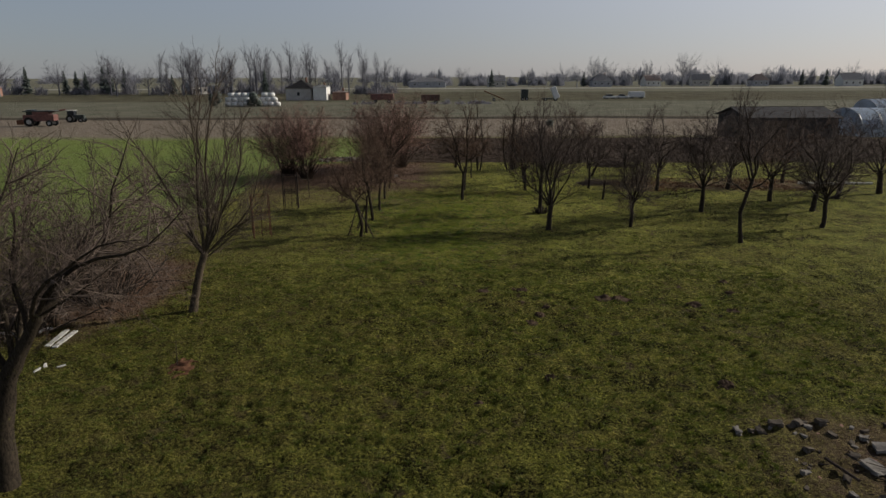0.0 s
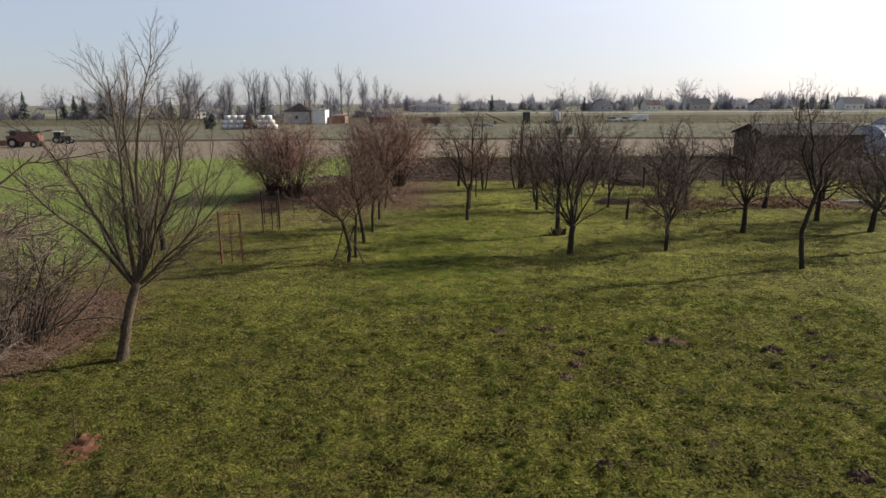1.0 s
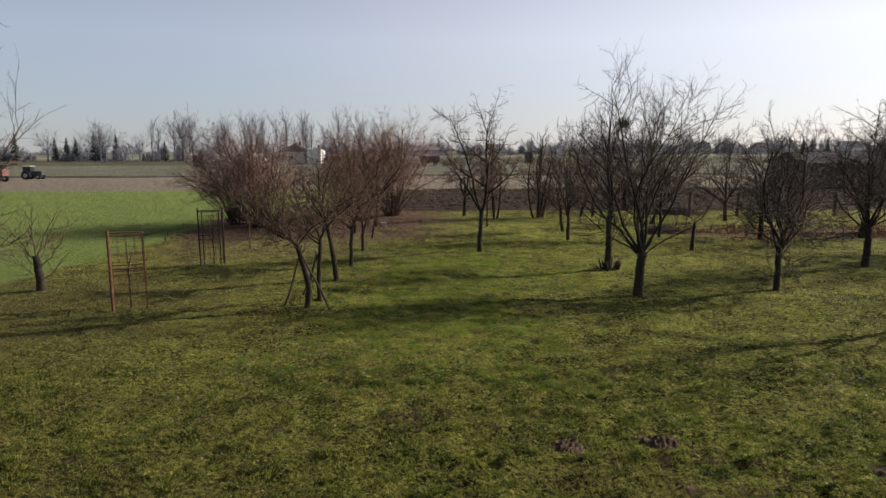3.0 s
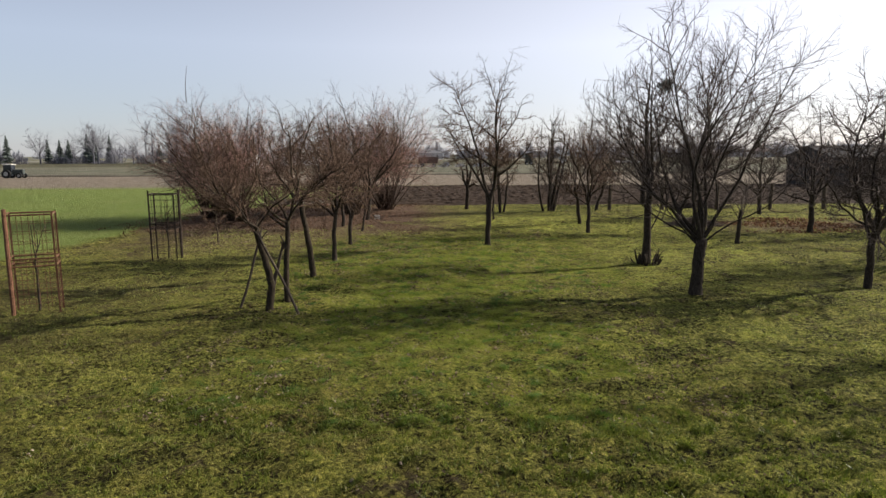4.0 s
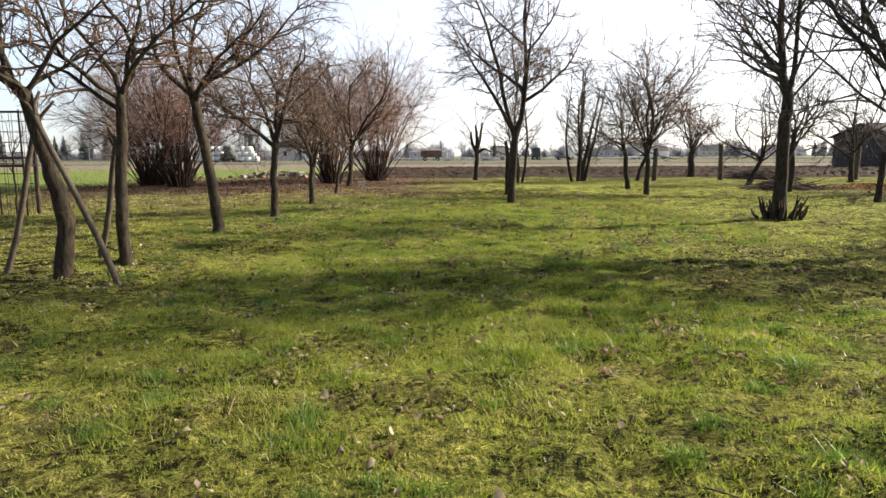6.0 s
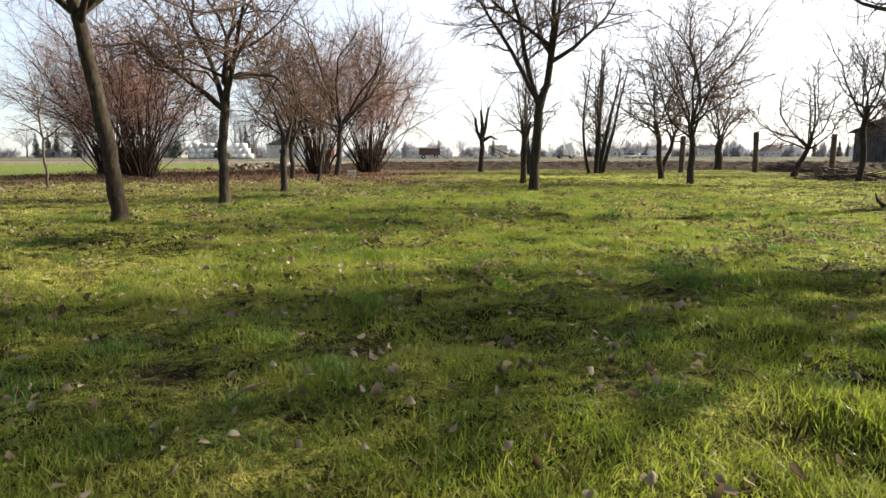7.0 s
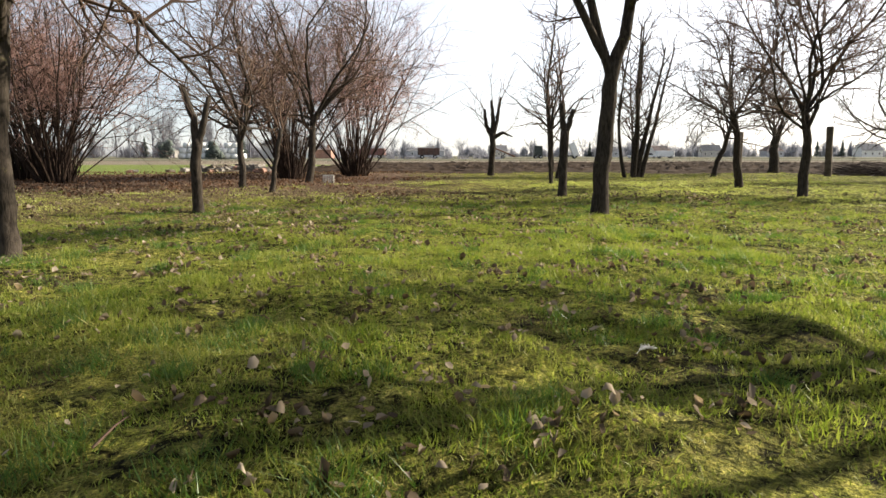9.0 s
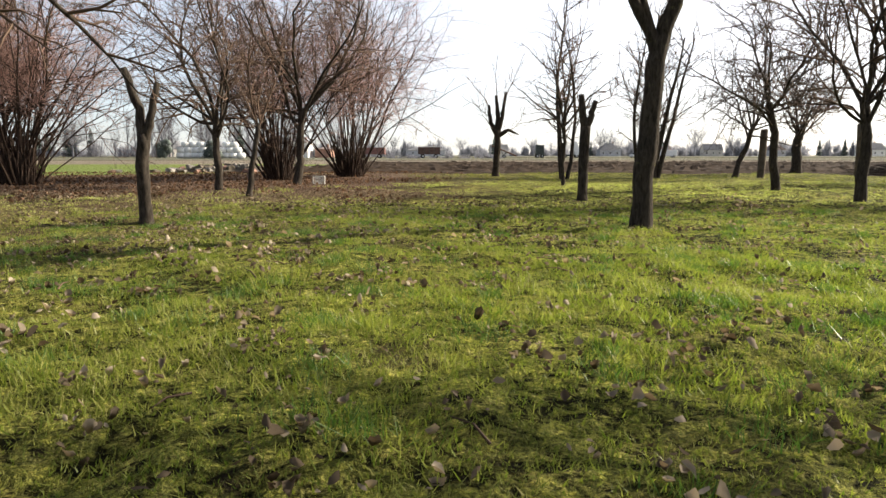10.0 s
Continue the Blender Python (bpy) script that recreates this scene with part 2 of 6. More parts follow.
    lit2 = calc(nt, "MULTIPLY", band(nt, Y, 37.5, 47.0, 4.0), band(nt, X, -13.0, -2.6, 3.0))
    base = blend(nt, calc(nt, "MULTIPLY", lit2, 0.5), base, litter)
    bx = calc(nt, "POWER", calc(nt, "DIVIDE", calc(nt, "ADD", X, 12.4), 3.2), 2.0)
    by = calc(nt, "POWER", calc(nt, "DIVIDE", calc(nt, "SUBTRACT", Y, 21.5), 5.0), 2.0)
    under = band(nt, calc(nt, "ADD", bx, by), -1.0, 0.75, 0.6)
    base = blend(nt, under, base, litter)
    worn = calc(nt, "MULTIPLY", band(nt, Y, 43.0, 47.5, 2.0), band(nt, X, 12.0, 28.0, 4.0))
    base = blend(nt, calc(nt, "MULTIPLY", worn, 0.85), base, litter)
    rub = calc(nt, "MULTIPLY", band(nt, Y, 8.0, 12.4, 1.6), band(nt, X, 7.6, 14.0, 2.0))
    base = blend(nt, calc(nt, "MULTIPLY", rub, 0.7), base, litter)
    # the fields beyond
    crop_c = ramp(nt, grain(nt, v, 7, 4, 0.6), [(0.3, (0.128, 0.182, 0.042)), (0.7, (0.235, 0.295, 0.085))])
    crop_c = blend(nt, ramp(nt, wide, [(0.35, (0, 0, 0)), (0.7, (0.5, 0.5, 0.5))]), crop_c, (0.225, 0.25, 0.08))
    x_edge = calc(nt, "ADD", X, calc(nt, "MULTIPLY", band(nt, sep.outputs[1], 57.0, 400.0, 3.0), -6.0))
    crop = calc(nt, "MULTIPLY", band(nt, x_edge, -900.0, -14.2, 0.8), band(nt, y_far, 29.0, 88.0, 3.0))
    base = blend(nt, crop, base, crop_c)
    plough_c = ramp(nt, grain(nt, v, 3.2, 5, 0.65), [(0.3, (0.028, 0.02, 0.015)), (0.7, (0.095, 0.07, 0.05))])
    plough = calc(nt, "MULTIPLY", band(nt, x_edge, -13.4, 900.0, 0.8), band(nt, sep.outputs[1], 57.5, 80.0, 1.5))
    base = blend(nt, plough, base, plough_c)
    stubble = ramp(nt, grain(nt, v, 0.9, 5, 0.65), [(0.3, (0.18, 0.15, 0.115)), (0.7, (0.3, 0.25, 0.195))])
    base = blend(nt, band(nt, y_far, 83.0, 4000.0, 6.0), base, stubble)
    # far green dulled to grey, haze put into the field colour
    hazed_green = ramp(nt, grain(nt, v, 0.12, 5, 0.6), [(0.3, (0.13, 0.128, 0.09)), (0.7, (0.195, 0.188, 0.14))])
    base = blend(nt, band(nt, y_far, 126.0, 4000.0, 3.0), base, hazed_green)
    dark_strip = ramp(nt, grain(nt, v, 0.5, 4), [(0.3, (0.04, 0.035, 0.028)), (0.7, (0.1, 0.085, 0.06))])
    base = blend(nt, band(nt, y_far, 119.0, 126.0, 2.0), base, dark_strip)
    base = blend(nt, band(nt, y_far, 205.0, 330.0, 8.0), base, ramp(nt, grain(nt, v, 0.1, 4), [(0.3, (0.07, 0.065, 0.045)), (0.7, (0.14, 0.13, 0.08))]))
    base = blend(nt, band(nt, y_far, 410.0, 440.0, 8.0), base, (0.34, 0.32, 0.28))
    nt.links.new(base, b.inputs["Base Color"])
    h = calc(nt, "ADD", calc(nt, "ADD", calc(nt, "MULTIPLY", fine, 0.5), mid), calc(nt, "MULTIPLY", shade_gaps, 1.3))
    bump(nt, b, h, 1.0, 0.2)
    return m


def blade_skin(name, stops, thru=0.45, gloss=0.1, glow=(1.08, 1.28, 0.65), rough=0.42):
    m, nt, b = material(name, 0.6)
    b.inputs["Roughness"].default_value = rough
    b.inputs["Specular IOR Level"].default_value = gloss
    g = nt.nodes.new("ShaderNodeNewGeometry")
    v = coords(nt)
    k = calc(nt, "ADD", calc(nt, "MULTIPLY", g.outputs["Random Per Island"], 0.42), calc(nt, "MULTIPLY", grain(nt, v, 1.6, 5, 0.7), 1.0))
    c = ramp(nt, calc(nt, "SUBTRACT", k, 0.18), stops)
    nt.links.new(c, b.inputs["Base Color"])
    t = nt.nodes.new("ShaderNodeBsdfTranslucent")
    nt.links.new(blend(nt, 1.0, c, glow, "MULTIPLY"), t.inputs[0])
    mx = nt.nodes.new("ShaderNodeMixShader")
    mx.inputs[0].default_value = thru
    nt.links.new(b.outputs[0], mx.inputs[1])
    nt.links.new(t.outputs[0], mx.inputs[2])
    nt.links.new(mx.outputs[0], nt.nodes["Material Output"].inputs[0])
    return m


GROUND = ground_skin()
GRASS = blade_skin("meadow_grass", [(0.06, (0.046, 0.082, 0.016)), (0.34, (0.135, 0.172, 0.032)), (0.56, (0.235, 0.245, 0.054)), (0.78, (0.34, 0.31, 0.115)), (0.97, (0.45, 0.36, 0.21))], 0.5, 0.2)
# paler copy of the meadow grass, with sun glow and haze in its colour
GRASS_LIT_PALE = blade_skin("lit_pale_grass", [(0.1, (0.17, 0.195, 0.047)), (0.36, (0.3, 0.318, 0.084)), (0.58, (0.42, 0.408, 0.142)), (0.8, (0.52, 0.475, 0.23)), (0.97, (0.58, 0.51, 0.33))], 0.55, 0.25)
GRASS_DEEP = blade_skin("deep_green_grass", [(0.1, (0.032, 0.064, 0.017)), (0.5, (0.08, 0.14, 0.032)), (0.9, (0.17, 0.235, 0.056))], 0.45, 0.3)
TUFT = blade_skin("coarse_tuft", [(0.08, (0.03, 0.043, 0.008)), (0.42, (0.134, 0.141, 0.028)), (0.6, (0.2, 0.208, 0.044)), (0.92, (0.37, 0.325, 0.13))], 0.5)
TUSSOCK = blade_skin("dark_tussock", [(0.08, (0.022, 0.033, 0.008)), (0.42, (0.08, 0.099, 0.022)), (0.6, (0.142, 0.155, 0.035)), (0.92, (0.28, 0.258, 0.098))], 0.3)
# far twigs: haze put into a pale bluish colour and translucency
TWIG_FAR = blade_skin("hazed_twig", [(0.1, (0.19, 0.19, 0.21)), (0.9, (0.27, 0.268, 0.295))], 0.45, 0.0, (1.0, 1.0, 1.03))
TWIG_HAZED = blade_skin("pale_hazed_twig", [(0.1, (0.24, 0.245, 0.27)), (0.9, (0.335, 0.338, 0.37))], 0.35, 0.0, (1.0, 1.0, 1.03))
LITTER = blade_skin("brown_litter", [(0.12, (0.04, 0.024, 0.016)), (0.5, (0.12, 0.072, 0.046)), (0.86, (0.3, 0.19, 0.125))], 0.3, 0.0, (1.15, 0.95, 0.75), 0.9)
DEAD_LEAF = blade_skin("dry_leaf", [(0.12, (0.034, 0.025, 0.017)), (0.46, (0.12, 0.092, 0.064)), (0.84, (0.46, 0.385, 0.29))], 0.3, 0.0, (1.15, 1.0, 0.75), 0.9)


# ---- helpers of shape ----
LUMP_STEP, LUMP_X, LUMP_Y, LUMP_NX, LUMP_NY = 0.135, -15.0, 6.0, 258, 314
lump_rng = np.random.default_rng(12)
LUMPS = lump_rng.normal(0, 1, (LUMP_NY, LUMP_NX))
LUMPS = LUMPS * np.where(np.arange(LUMP_NY) < 122, 1.25, 1.0)[:, None] + np.where(np.arange(LUMP_NY) < 122, 0.3, 0.5)[:, None] * (np.roll(LUMPS, 1, 0) + np.roll(LUMPS, -1, 0) + np.roll(LUMPS, 1, 1) + np.roll(LUMPS, -1, 1))
WIDE = lump_rng.normal(0, 1, (79, 65))
LUMPS = LUMPS * 0.02 + np.repeat(np.repeat(WIDE, 4, 0), 4, 1)[:LUMP_NY, :LUMP_NX] * 0.004
LUMPS *= np.interp(LUMP_Y + np.arange(LUMP_NY) * LUMP_STEP, (6, 21, 27, 34, 48), (1.25, 1.2, 0.7, 0.5, 0.6))[:, None]
for edge in (0, 1, 2, 3, 4):
    fade = edge / 5
    LUMPS[edge], LUMPS[-1 - edge] = LUMPS[edge] * fade, LUMPS[-1 - edge] * fade
    LUMPS[:, edge], LUMPS[:, -1 - edge] = LUMPS[:, edge] * fade, LUMPS[:, -1 - edge] * fade


def lumpy(x, y):
    """Tussocks: a random relief, read between its grid points."""
    u = np.clip((np.asarray(x, dtype=float) - LUMP_X) / LUMP_STEP, 0, LUMP_NX - 1.01)
    v = np.clip((np.asarray(y, dtype=float) - LUMP_Y) / LUMP_STEP, 0, LUMP_NY - 1.01)
    i, j = u.astype(int), v.astype(int)
    f, g = u - i, v - j
    return (LUMPS[j, i] * (1 - f) + LUMPS[j, i + 1] * f) * (1 - g) + (LUMPS[j + 1, i] * (1 - f) + LUMPS[j + 1, i + 1] * f) * g


def lift(x, y):
    """Height of the ground: tussocks and gentle swells of a few centimetres, and a low bank by the plough."""
    tuss = lumpy(x, y)
    if not isinstance(x, np.ndarray):
        tuss = float(tuss)
    return tuss + swell_at(x, y)


def swell_at(x, y):
    s = np.sin if isinstance(x, np.ndarray) else math.sin
    e = np.exp if isinstance(x, np.ndarray) else math.exp
    near = e(-((x / 60.0) ** 2) - (((y - 35.0) / 50.0) ** 2))
    return near * (0.02 * s(0.9 * x + 0.4 * y) + 0.02 * s(0.5 * y - 0.7 * x + 1.0)) + 0.04 * e(-(((y - 56.5) / 1.6) ** 2) - (((x + 2.0) / 14.0) ** 4))


def raw_mesh(name, verts, faces_flat, sides, mat, spikes=None):
    """A mesh from arrays: verts (n, 3), faces of one number of sides (m, sides), and more faces of three."""
    me = bpy.data.meshes.new(name)
    n, m = len(verts), len(faces_flat)
    loops = np.asarray(faces_flat, dtype=np.int32).ravel()
    starts = np.arange(0, m * sides, sides, dtype=np.int32)
    if spikes is not None:
        starts = np.concatenate([starts, m * sides + np.arange(0, len(spikes) * 3, 3, dtype=np.int32)])
        loops = np.concatenate([loops, np.asarray(spikes, dtype=np.int32).ravel()])
        m += len(spikes)
    me.vertices.add(n)
    me.vertices.foreach_set("co", np.asarray(verts, dtype=np.float32).ravel())
    me.loops.add(len(loops))
    me.loops.foreach_set("vertex_index", loops)
    me.polygons.add(m)
    me.polygons.foreach_set("loop_start", starts)
    me.polygons.foreach_set("use_smooth", np.ones(m, dtype=bool))
    me.materials.append(mat)
    me.update(calc_edges=True)
    return me


def part(name, bm, mat, parent, label=""):
    """Link a bmesh or a mesh as one object under a thing or a part."""
    if isinstance(bm, bmesh.types.BMesh):
        me = bpy.data.meshes.new(name)
        bm.to_mesh(me)
        bm.free()
        me.materials.append(mat)
    else:
        me = bm
    ob = new(name, me)
    ob.parent = parent
    if label:
        ob["label"] = label
    return ob


def thing(name, x, y, label, category, group="", z=None, turn=0.0):
    ob = new(name)
    ob.empty_display_size = 0.2
    ob.matrix_world = pose(x, y, lift(x, y) if z is None else z, 0, 0, turn)
    return tagged(ob, label, category, group)


def box(bm, size, at, bevel=0.0, turn=(0, 0, 0)):
    r = bmesh.ops.create_cube(bm, size=1.0)
    vs = r["verts"]
    bmesh.ops.scale(bm, vec=size, verts=vs)
    if bevel:
        es = list({e for v in vs for e in v.link_edges})
        vs = bmesh.ops.bevel(bm, geom=es, offset=bevel, segments=1, affect="EDGES")["verts"]
    bmesh.ops.transform(bm, matrix=pose(*at, *turn), verts=vs)
    return vs


def rod(bm, a, c, r1, r2=None, sides=8):
    a, c = Vector(a), Vector(c)
    d = c - a
    m = Matrix.Translation((a + c) / 2) @ d.to_track_quat("Z", "Y").to_matrix().to_4x4()
    return bmesh.ops.create_cone(bm, cap_ends=True, segments=sides, radius1=r1, radius2=r1 if r2 is None else r2, depth=d.length, matrix=m)["verts"]


def rough_up(bm, amount, scale, seed=0.0):
    for v in bm.verts:
        k = noise.noise_vector(v.co * scale + Vector((seed, seed * 1.7, 0)))
        v.co += k * amount


# ---- bare trees ----
def tubes(branches, name, mat):
    """One mesh of tapered tubes from a list of (points, radii, sides); two points make a pointed twig."""
    groups, tri = {}, []
    for p, r, k in branches:
        groups.setdefault((len(p), k), []).append((p, r))
    vs, fs, base = [], [], 0
    for (n, k), items in groups.items():
        P = np.array([i[0] for i in items], dtype=np.float64)
        R = np.array([i[1] for i in items], dtype=np.float64)
        T = np.gradient(P, axis=1)
        T /= np.linalg.norm(T, axis=2, keepdims=True) + 1e-9
        ref = np.where(np.abs(T[:, :1, 2:3]) > 0.9, np.array([1.0, 0.0, 0.0]), np.array([0.0, 0.0, 1.0]))
        U = np.cross(T, np.broadcast_to(ref, T.shape))
        U /= np.linalg.norm(U, axis=2, keepdims=True) + 1e-9
        V = np.cross(T, U)
        a = np.arange(k) * 2 * np.pi / k
        ring = P[:, :, None] + R[:, :, None, None] * (U[:, :, None] * np.cos(a)[None, None, :, None] + V[:, :, None] * np.sin(a)[None, None, :, None])
        B = len(items)
        if n == 2:
            vs.append(np.concatenate([ring[:, 0], P[:, 1:2]], axis=1).reshape(-1, 3))
            i = np.arange(B)[:, None] * (k + 1)
            j = np.arange(k)[None, :]
            tri.append(np.stack([i + j, i + (j + 1) % k, i + k + 0 * j], axis=-1).reshape(-1, 3) + base)
            base += B * (k + 1)
            continue
        vs.append(ring.reshape(-1, 3))
        i = np.arange(B)[:, None, None] * n * k + np.arange(n - 1)[None, :, None] * k
        j = np.arange(k)[None, None, :]
        j2 = (j + 1) % k
        f = np.stack([i + j, i + j2, i + k + j2, i + k + j], axis=-1).reshape(-1, 4) + base
        fs.append(f)
        base += B * n * k
    quads = np.concatenate(fs) if fs else np.zeros((0, 4), dtype=np.int32)
    return raw_mesh(name, np.concatenate(vs), quads, 4, mat, np.concatenate(tri) if tri else None)


def grow(rng, p, d, length, r, level, spec, bag):
    n = spec["n"][level]
    step = length / (n - 1)
    wig, trop, tip = spec["wiggle"][level], spec["rise"][level], spec["tip"][level]
    pts, rad, dirs = [p.copy()], [r], [d.copy()]
    q = p.copy()
    for i in range(1, n):
        d = (d + Vector((rng.gauss(0, wig), rng.gauss(0, wig), rng.gauss(0, wig) + trop))).normalized()
        q = q + d * step
        if q.z < 0.15:
            q.z = 0.15 + rng.random() * 0.1
        pts.append(q.copy())
        dirs.append(d.copy())
        rad.append(r * (1 - (1 - tip) * i / (n - 1)))
    bag[level].append((pts, rad, spec["sides"][level]))
    if level + 1 >= len(spec["n"]):
        return
    count = max(2, round(length * spec["per_m"][level] * rng.uniform(0.8, 1.2)))
    lo = spec["from"][level]
    for j in range(count):
        u = lo + (1 - lo) * (j + rng.random()) / count
        f = u * (n - 1)
        i = min(int(f), n - 2)
        f -= i
        at = pts[i].lerp(pts[i + 1], f)
        along = dirs[i + 1]
        side = along.cross(Vector((rng.gauss(0, 1), rng.gauss(0, 1), rng.gauss(0, 1))))
        if side.length < 1e-4:
            continue
        side.normalize()
        ang = radians(rng.uniform(*spec["angle"][level]))
        cd = (along * math.cos(ang) + side * math.sin(ang)).normalized()
        cl = length * spec["ratio"][level] * rng.uniform(0.55, 1.15) * (1.15 - 0.55 * u)
        cr = min(rad[i] * 0.75, spec["radius"][level + 1] * rng.uniform(0.7, 1.25))
        grow(rng, at, cd, cl, cr, level + 1, spec, bag)


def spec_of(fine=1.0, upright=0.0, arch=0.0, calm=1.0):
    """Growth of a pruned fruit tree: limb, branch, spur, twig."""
    return {
        "n": [9, 6, 3, 2], "sides": [8, 4, 3, 3],
        "wiggle": [0.21 * calm, 0.23 * calm, 0.22 * calm, 0.2 * calm], "rise": [0.05 + upright, 0.045 + upright - arch, 0.07 + upright * 0.7 - arch, 0.05 - arch],
        "tip": [0.14, 0.22, 0.4, 0.5],
        "per_m": [4.2 * fine, 7.6 * fine, 11.0 * fine], "from": [0.16, 0.12, 0.08],
        "angle": [(30 - 8 / calm + 12, 72 * calm ** 0.5), (30, 68 * calm ** 0.5), (25, 60 * calm ** 0.5)], "ratio": [0.48, 0.42, 0.42],
        "radius": [0.05, 0.017, 0.0075, 0.0042],
    }


def lacy(spec, more, thin):
    """More and thinner last twigs."""
    spec["per_m"][2] *= more
    spec["radius"][3] = thin
    return spec


def bare_tree(name, x, y, seed, trunk, limbs, spec, skins, label, category, group="", trunk_sides=9, flare=1.12, wands=0, stout=1.0, reach=(0.3, 0.85), far=False):
    """trunk: points (dx, dy, z, radius) from the base; limbs: (azimuth, degrees from upright, length, share of trunk height, and for a slim one its share of thickness)."""
    rng = random.Random(seed)
    t = thing(name, x, y, label, category, group)
    pts = [Vector((a, c, z)) for a, c, z, r in trunk]
    rad = [r for a, c, z, r in trunk]
    fine_p, fine_r = [], []
    for i in range(len(pts) - 1):
        for s in range(4):
            f = s / 4
            e = f * f * (3 - 2 * f) * 0.5 + f * 0.5
            p = pts[i].lerp(pts[i + 1], e)
            fine_p.append(p + Vector((rng.gauss(0, 0.008), rng.gauss(0, 0.008), 0)))
            rr = rad[i] + (rad[i + 1] - rad[i]) * f
            if p.z < 0.3:
                rr *= 1 + (flare - 1) * (1 - max(p.z, 0) / 0.3) ** 2
            fine_r.append(rr * rng.uniform(0.94, 1.06))
    fine_p.append(pts[-1])
    fine_r.append(rad[-1])
    tip = (pts[-1] - pts[-2]).normalized()
    fine_p += [pts[-1] + tip * rad[-1] * 0.5, pts[-1] + tip * rad[-1] * 0.8]
    fine_r += [rad[-1] * 0.75, rad[-1] * 0.15]
    fine_p[0].z = -0.06
    stem = [(fine_p, fine_r, trunk_sides)]
    bag = [[] for _ in spec["n"]]
    for az, tilt, length, share, *slim in limbs:
        k = share * (len(fine_p) - 3)
        i = min(int(k), len(fine_p) - 2)
        p = fine_p[i].lerp(fine_p[i + 1], k - i)
        a, s = radians(az), radians(tilt)
        d = Vector((math.cos(a) * math.sin(s), math.sin(a) * math.sin(s), math.cos(s)))
        r = min(fine_r[i] * 0.74, (0.015 + 0.0105 * length) * stout) * (slim[0] if slim else 1.0)
        grow(rng, p, d, length, r, 0, spec, bag)
    for _ in range(wands):
        host = rng.choice(bag[0] + bag[1][::3])[0]
        p = host[rng.randrange(len(host) // 2, len(host))]
        q = p + Vector((rng.gauss(0, 0.12), rng.gauss(0, 0.12), 1.0)).normalized() * rng.uniform(*reach)
        bag[-1].append(([p, p.lerp(q, 0.5) + Vector((rng.gauss(0, 0.03), rng.gauss(0, 0.03), 0)), q], [0.009, 0.007, 0.003], 3))
    part("trunk", tubes(stem if far else stem + bag[0], "trunk", skins[0]), skins[0], t)
    crown = [b for level in bag[0 if far else 1:] for b in level]
    if crown:
        part("crown", tubes(crown, "crown", skins[1]), skins[1], t)
    return t


def vase(rng, n, length, tilt=(22, 48), share=(0.72, 1.0), turn=None):
    """n limbs round the top of a trunk."""
    a0 = rng.uniform(0, 360) if turn is None else turn
    return [(a0 + 360 * i / n + rng.uniform(-18, 18), rng.uniform(*tilt), length * rng.uniform(0.8, 1.12), rng.uniform(*share)) for i in range(n)]


# ---- ground ----
def spaced(lo, hi, step, reach, growth):
    """Even steps between lo and hi, then growing ones out to reach on both sides."""
    mid = list(np.arange(lo, hi + step / 2, step))
    s, a, c = step, [], []
    p, q = lo, mid[-1]
    while q < reach:
        s *= growth
        q += s
        c.append(min(q, reach))
    s = step
    while p > -reach:
        s *= growth
        p -= s
        a.append(max(p, -reach))
    return np.array(a[::-1] + mid + c)


def build_ground():
    xs = spaced(LUMP_X, LUMP_X + (LUMP_NX - 1) * LUMP_STEP, LUMP_STEP, 4500, 1.28)
    ys = spaced(LUMP_Y, LUMP_Y + (LUMP_NY - 1) * LUMP_STEP, LUMP_STEP, 4500, 1.24)
    X, Y = np.meshgrid(xs, ys)
    Z = lift(X, Y)
    v = np.stack([X.ravel(), Y.ravel(), Z.ravel()], axis=1)
    nx, ny = len(xs), len(ys)
    i = (np.arange(ny - 1)[:, None] * nx + np.arange(nx - 1)[None, :]).ravel()
    f = np.stack([i, i + 1, i + nx + 1, i + nx], axis=1)
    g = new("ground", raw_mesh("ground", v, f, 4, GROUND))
    tagged(g, "mossy green meadow with bare spots, ploughed strip and fields beyond", "ground", kind="structure")


build_ground()


def build_plough():
    """Turned earth: rough furrow ridges and clods."""
    rng = np.random.default_rng(5)
    xs, ys = np.arange(-7.5, 48, 0.22), np.arange(57.4, 80.2, 0.22)
    X, Y = np.meshgrid(xs, ys)
    X = X + rng.uniform(-0.08, 0.08, X.shape)
    Y = Y + rng.uniform(-0.08, 0.08, Y.shape)
    ridge = 0.045 * np.sin(Y * 2 * np.pi / 0.9 + 0.6 * np.sin(X * 0.35)) + rng.normal(0, 0.03, X.shape)
    swell = 0.06 * np.sin(X * 0.23 + 1.0) * np.sin(Y * 0.4)
    edge = np.clip(np.minimum(np.minimum(Y - 57.4, 80.2 - Y), np.minimum(X + 7.5, 48 - X)) / 0.8, 0, 1)
    Z = lift(X, Y) - 0.03 + edge * (0.2 + 1.3 * ridge + swell)
    v = np.stack([X.ravel(), Y.ravel(), Z.ravel()], axis=1)
    nx, ny = len(xs), len(ys)
    i = (np.arange(ny - 1)[:, None] * nx + np.arange(nx - 1)[None, :]).ravel()
    me = raw_mesh("ploughed_strip", v, np.stack([i, i + 1, i + nx + 1, i + nx], axis=1), 4, PLOUGH)
    me.polygons.foreach_set("use_smooth", np.zeros(len(i), dtype=bool))
    tagged(new("ploughed_strip", me), "strip of rough dark brown ploughed earth in furrows", "field", kind="structure")


build_plough()


# ---- fruit trees ----
FRUIT = "orchard trees"
KINDS = {
    "dark": (BARK, TWIG_DARK), "brown": (BARK, TWIG), "mossy": (BARK_MOSSY, TWIG), "pale": (BARK_PALE, TWIG_PALE),
}


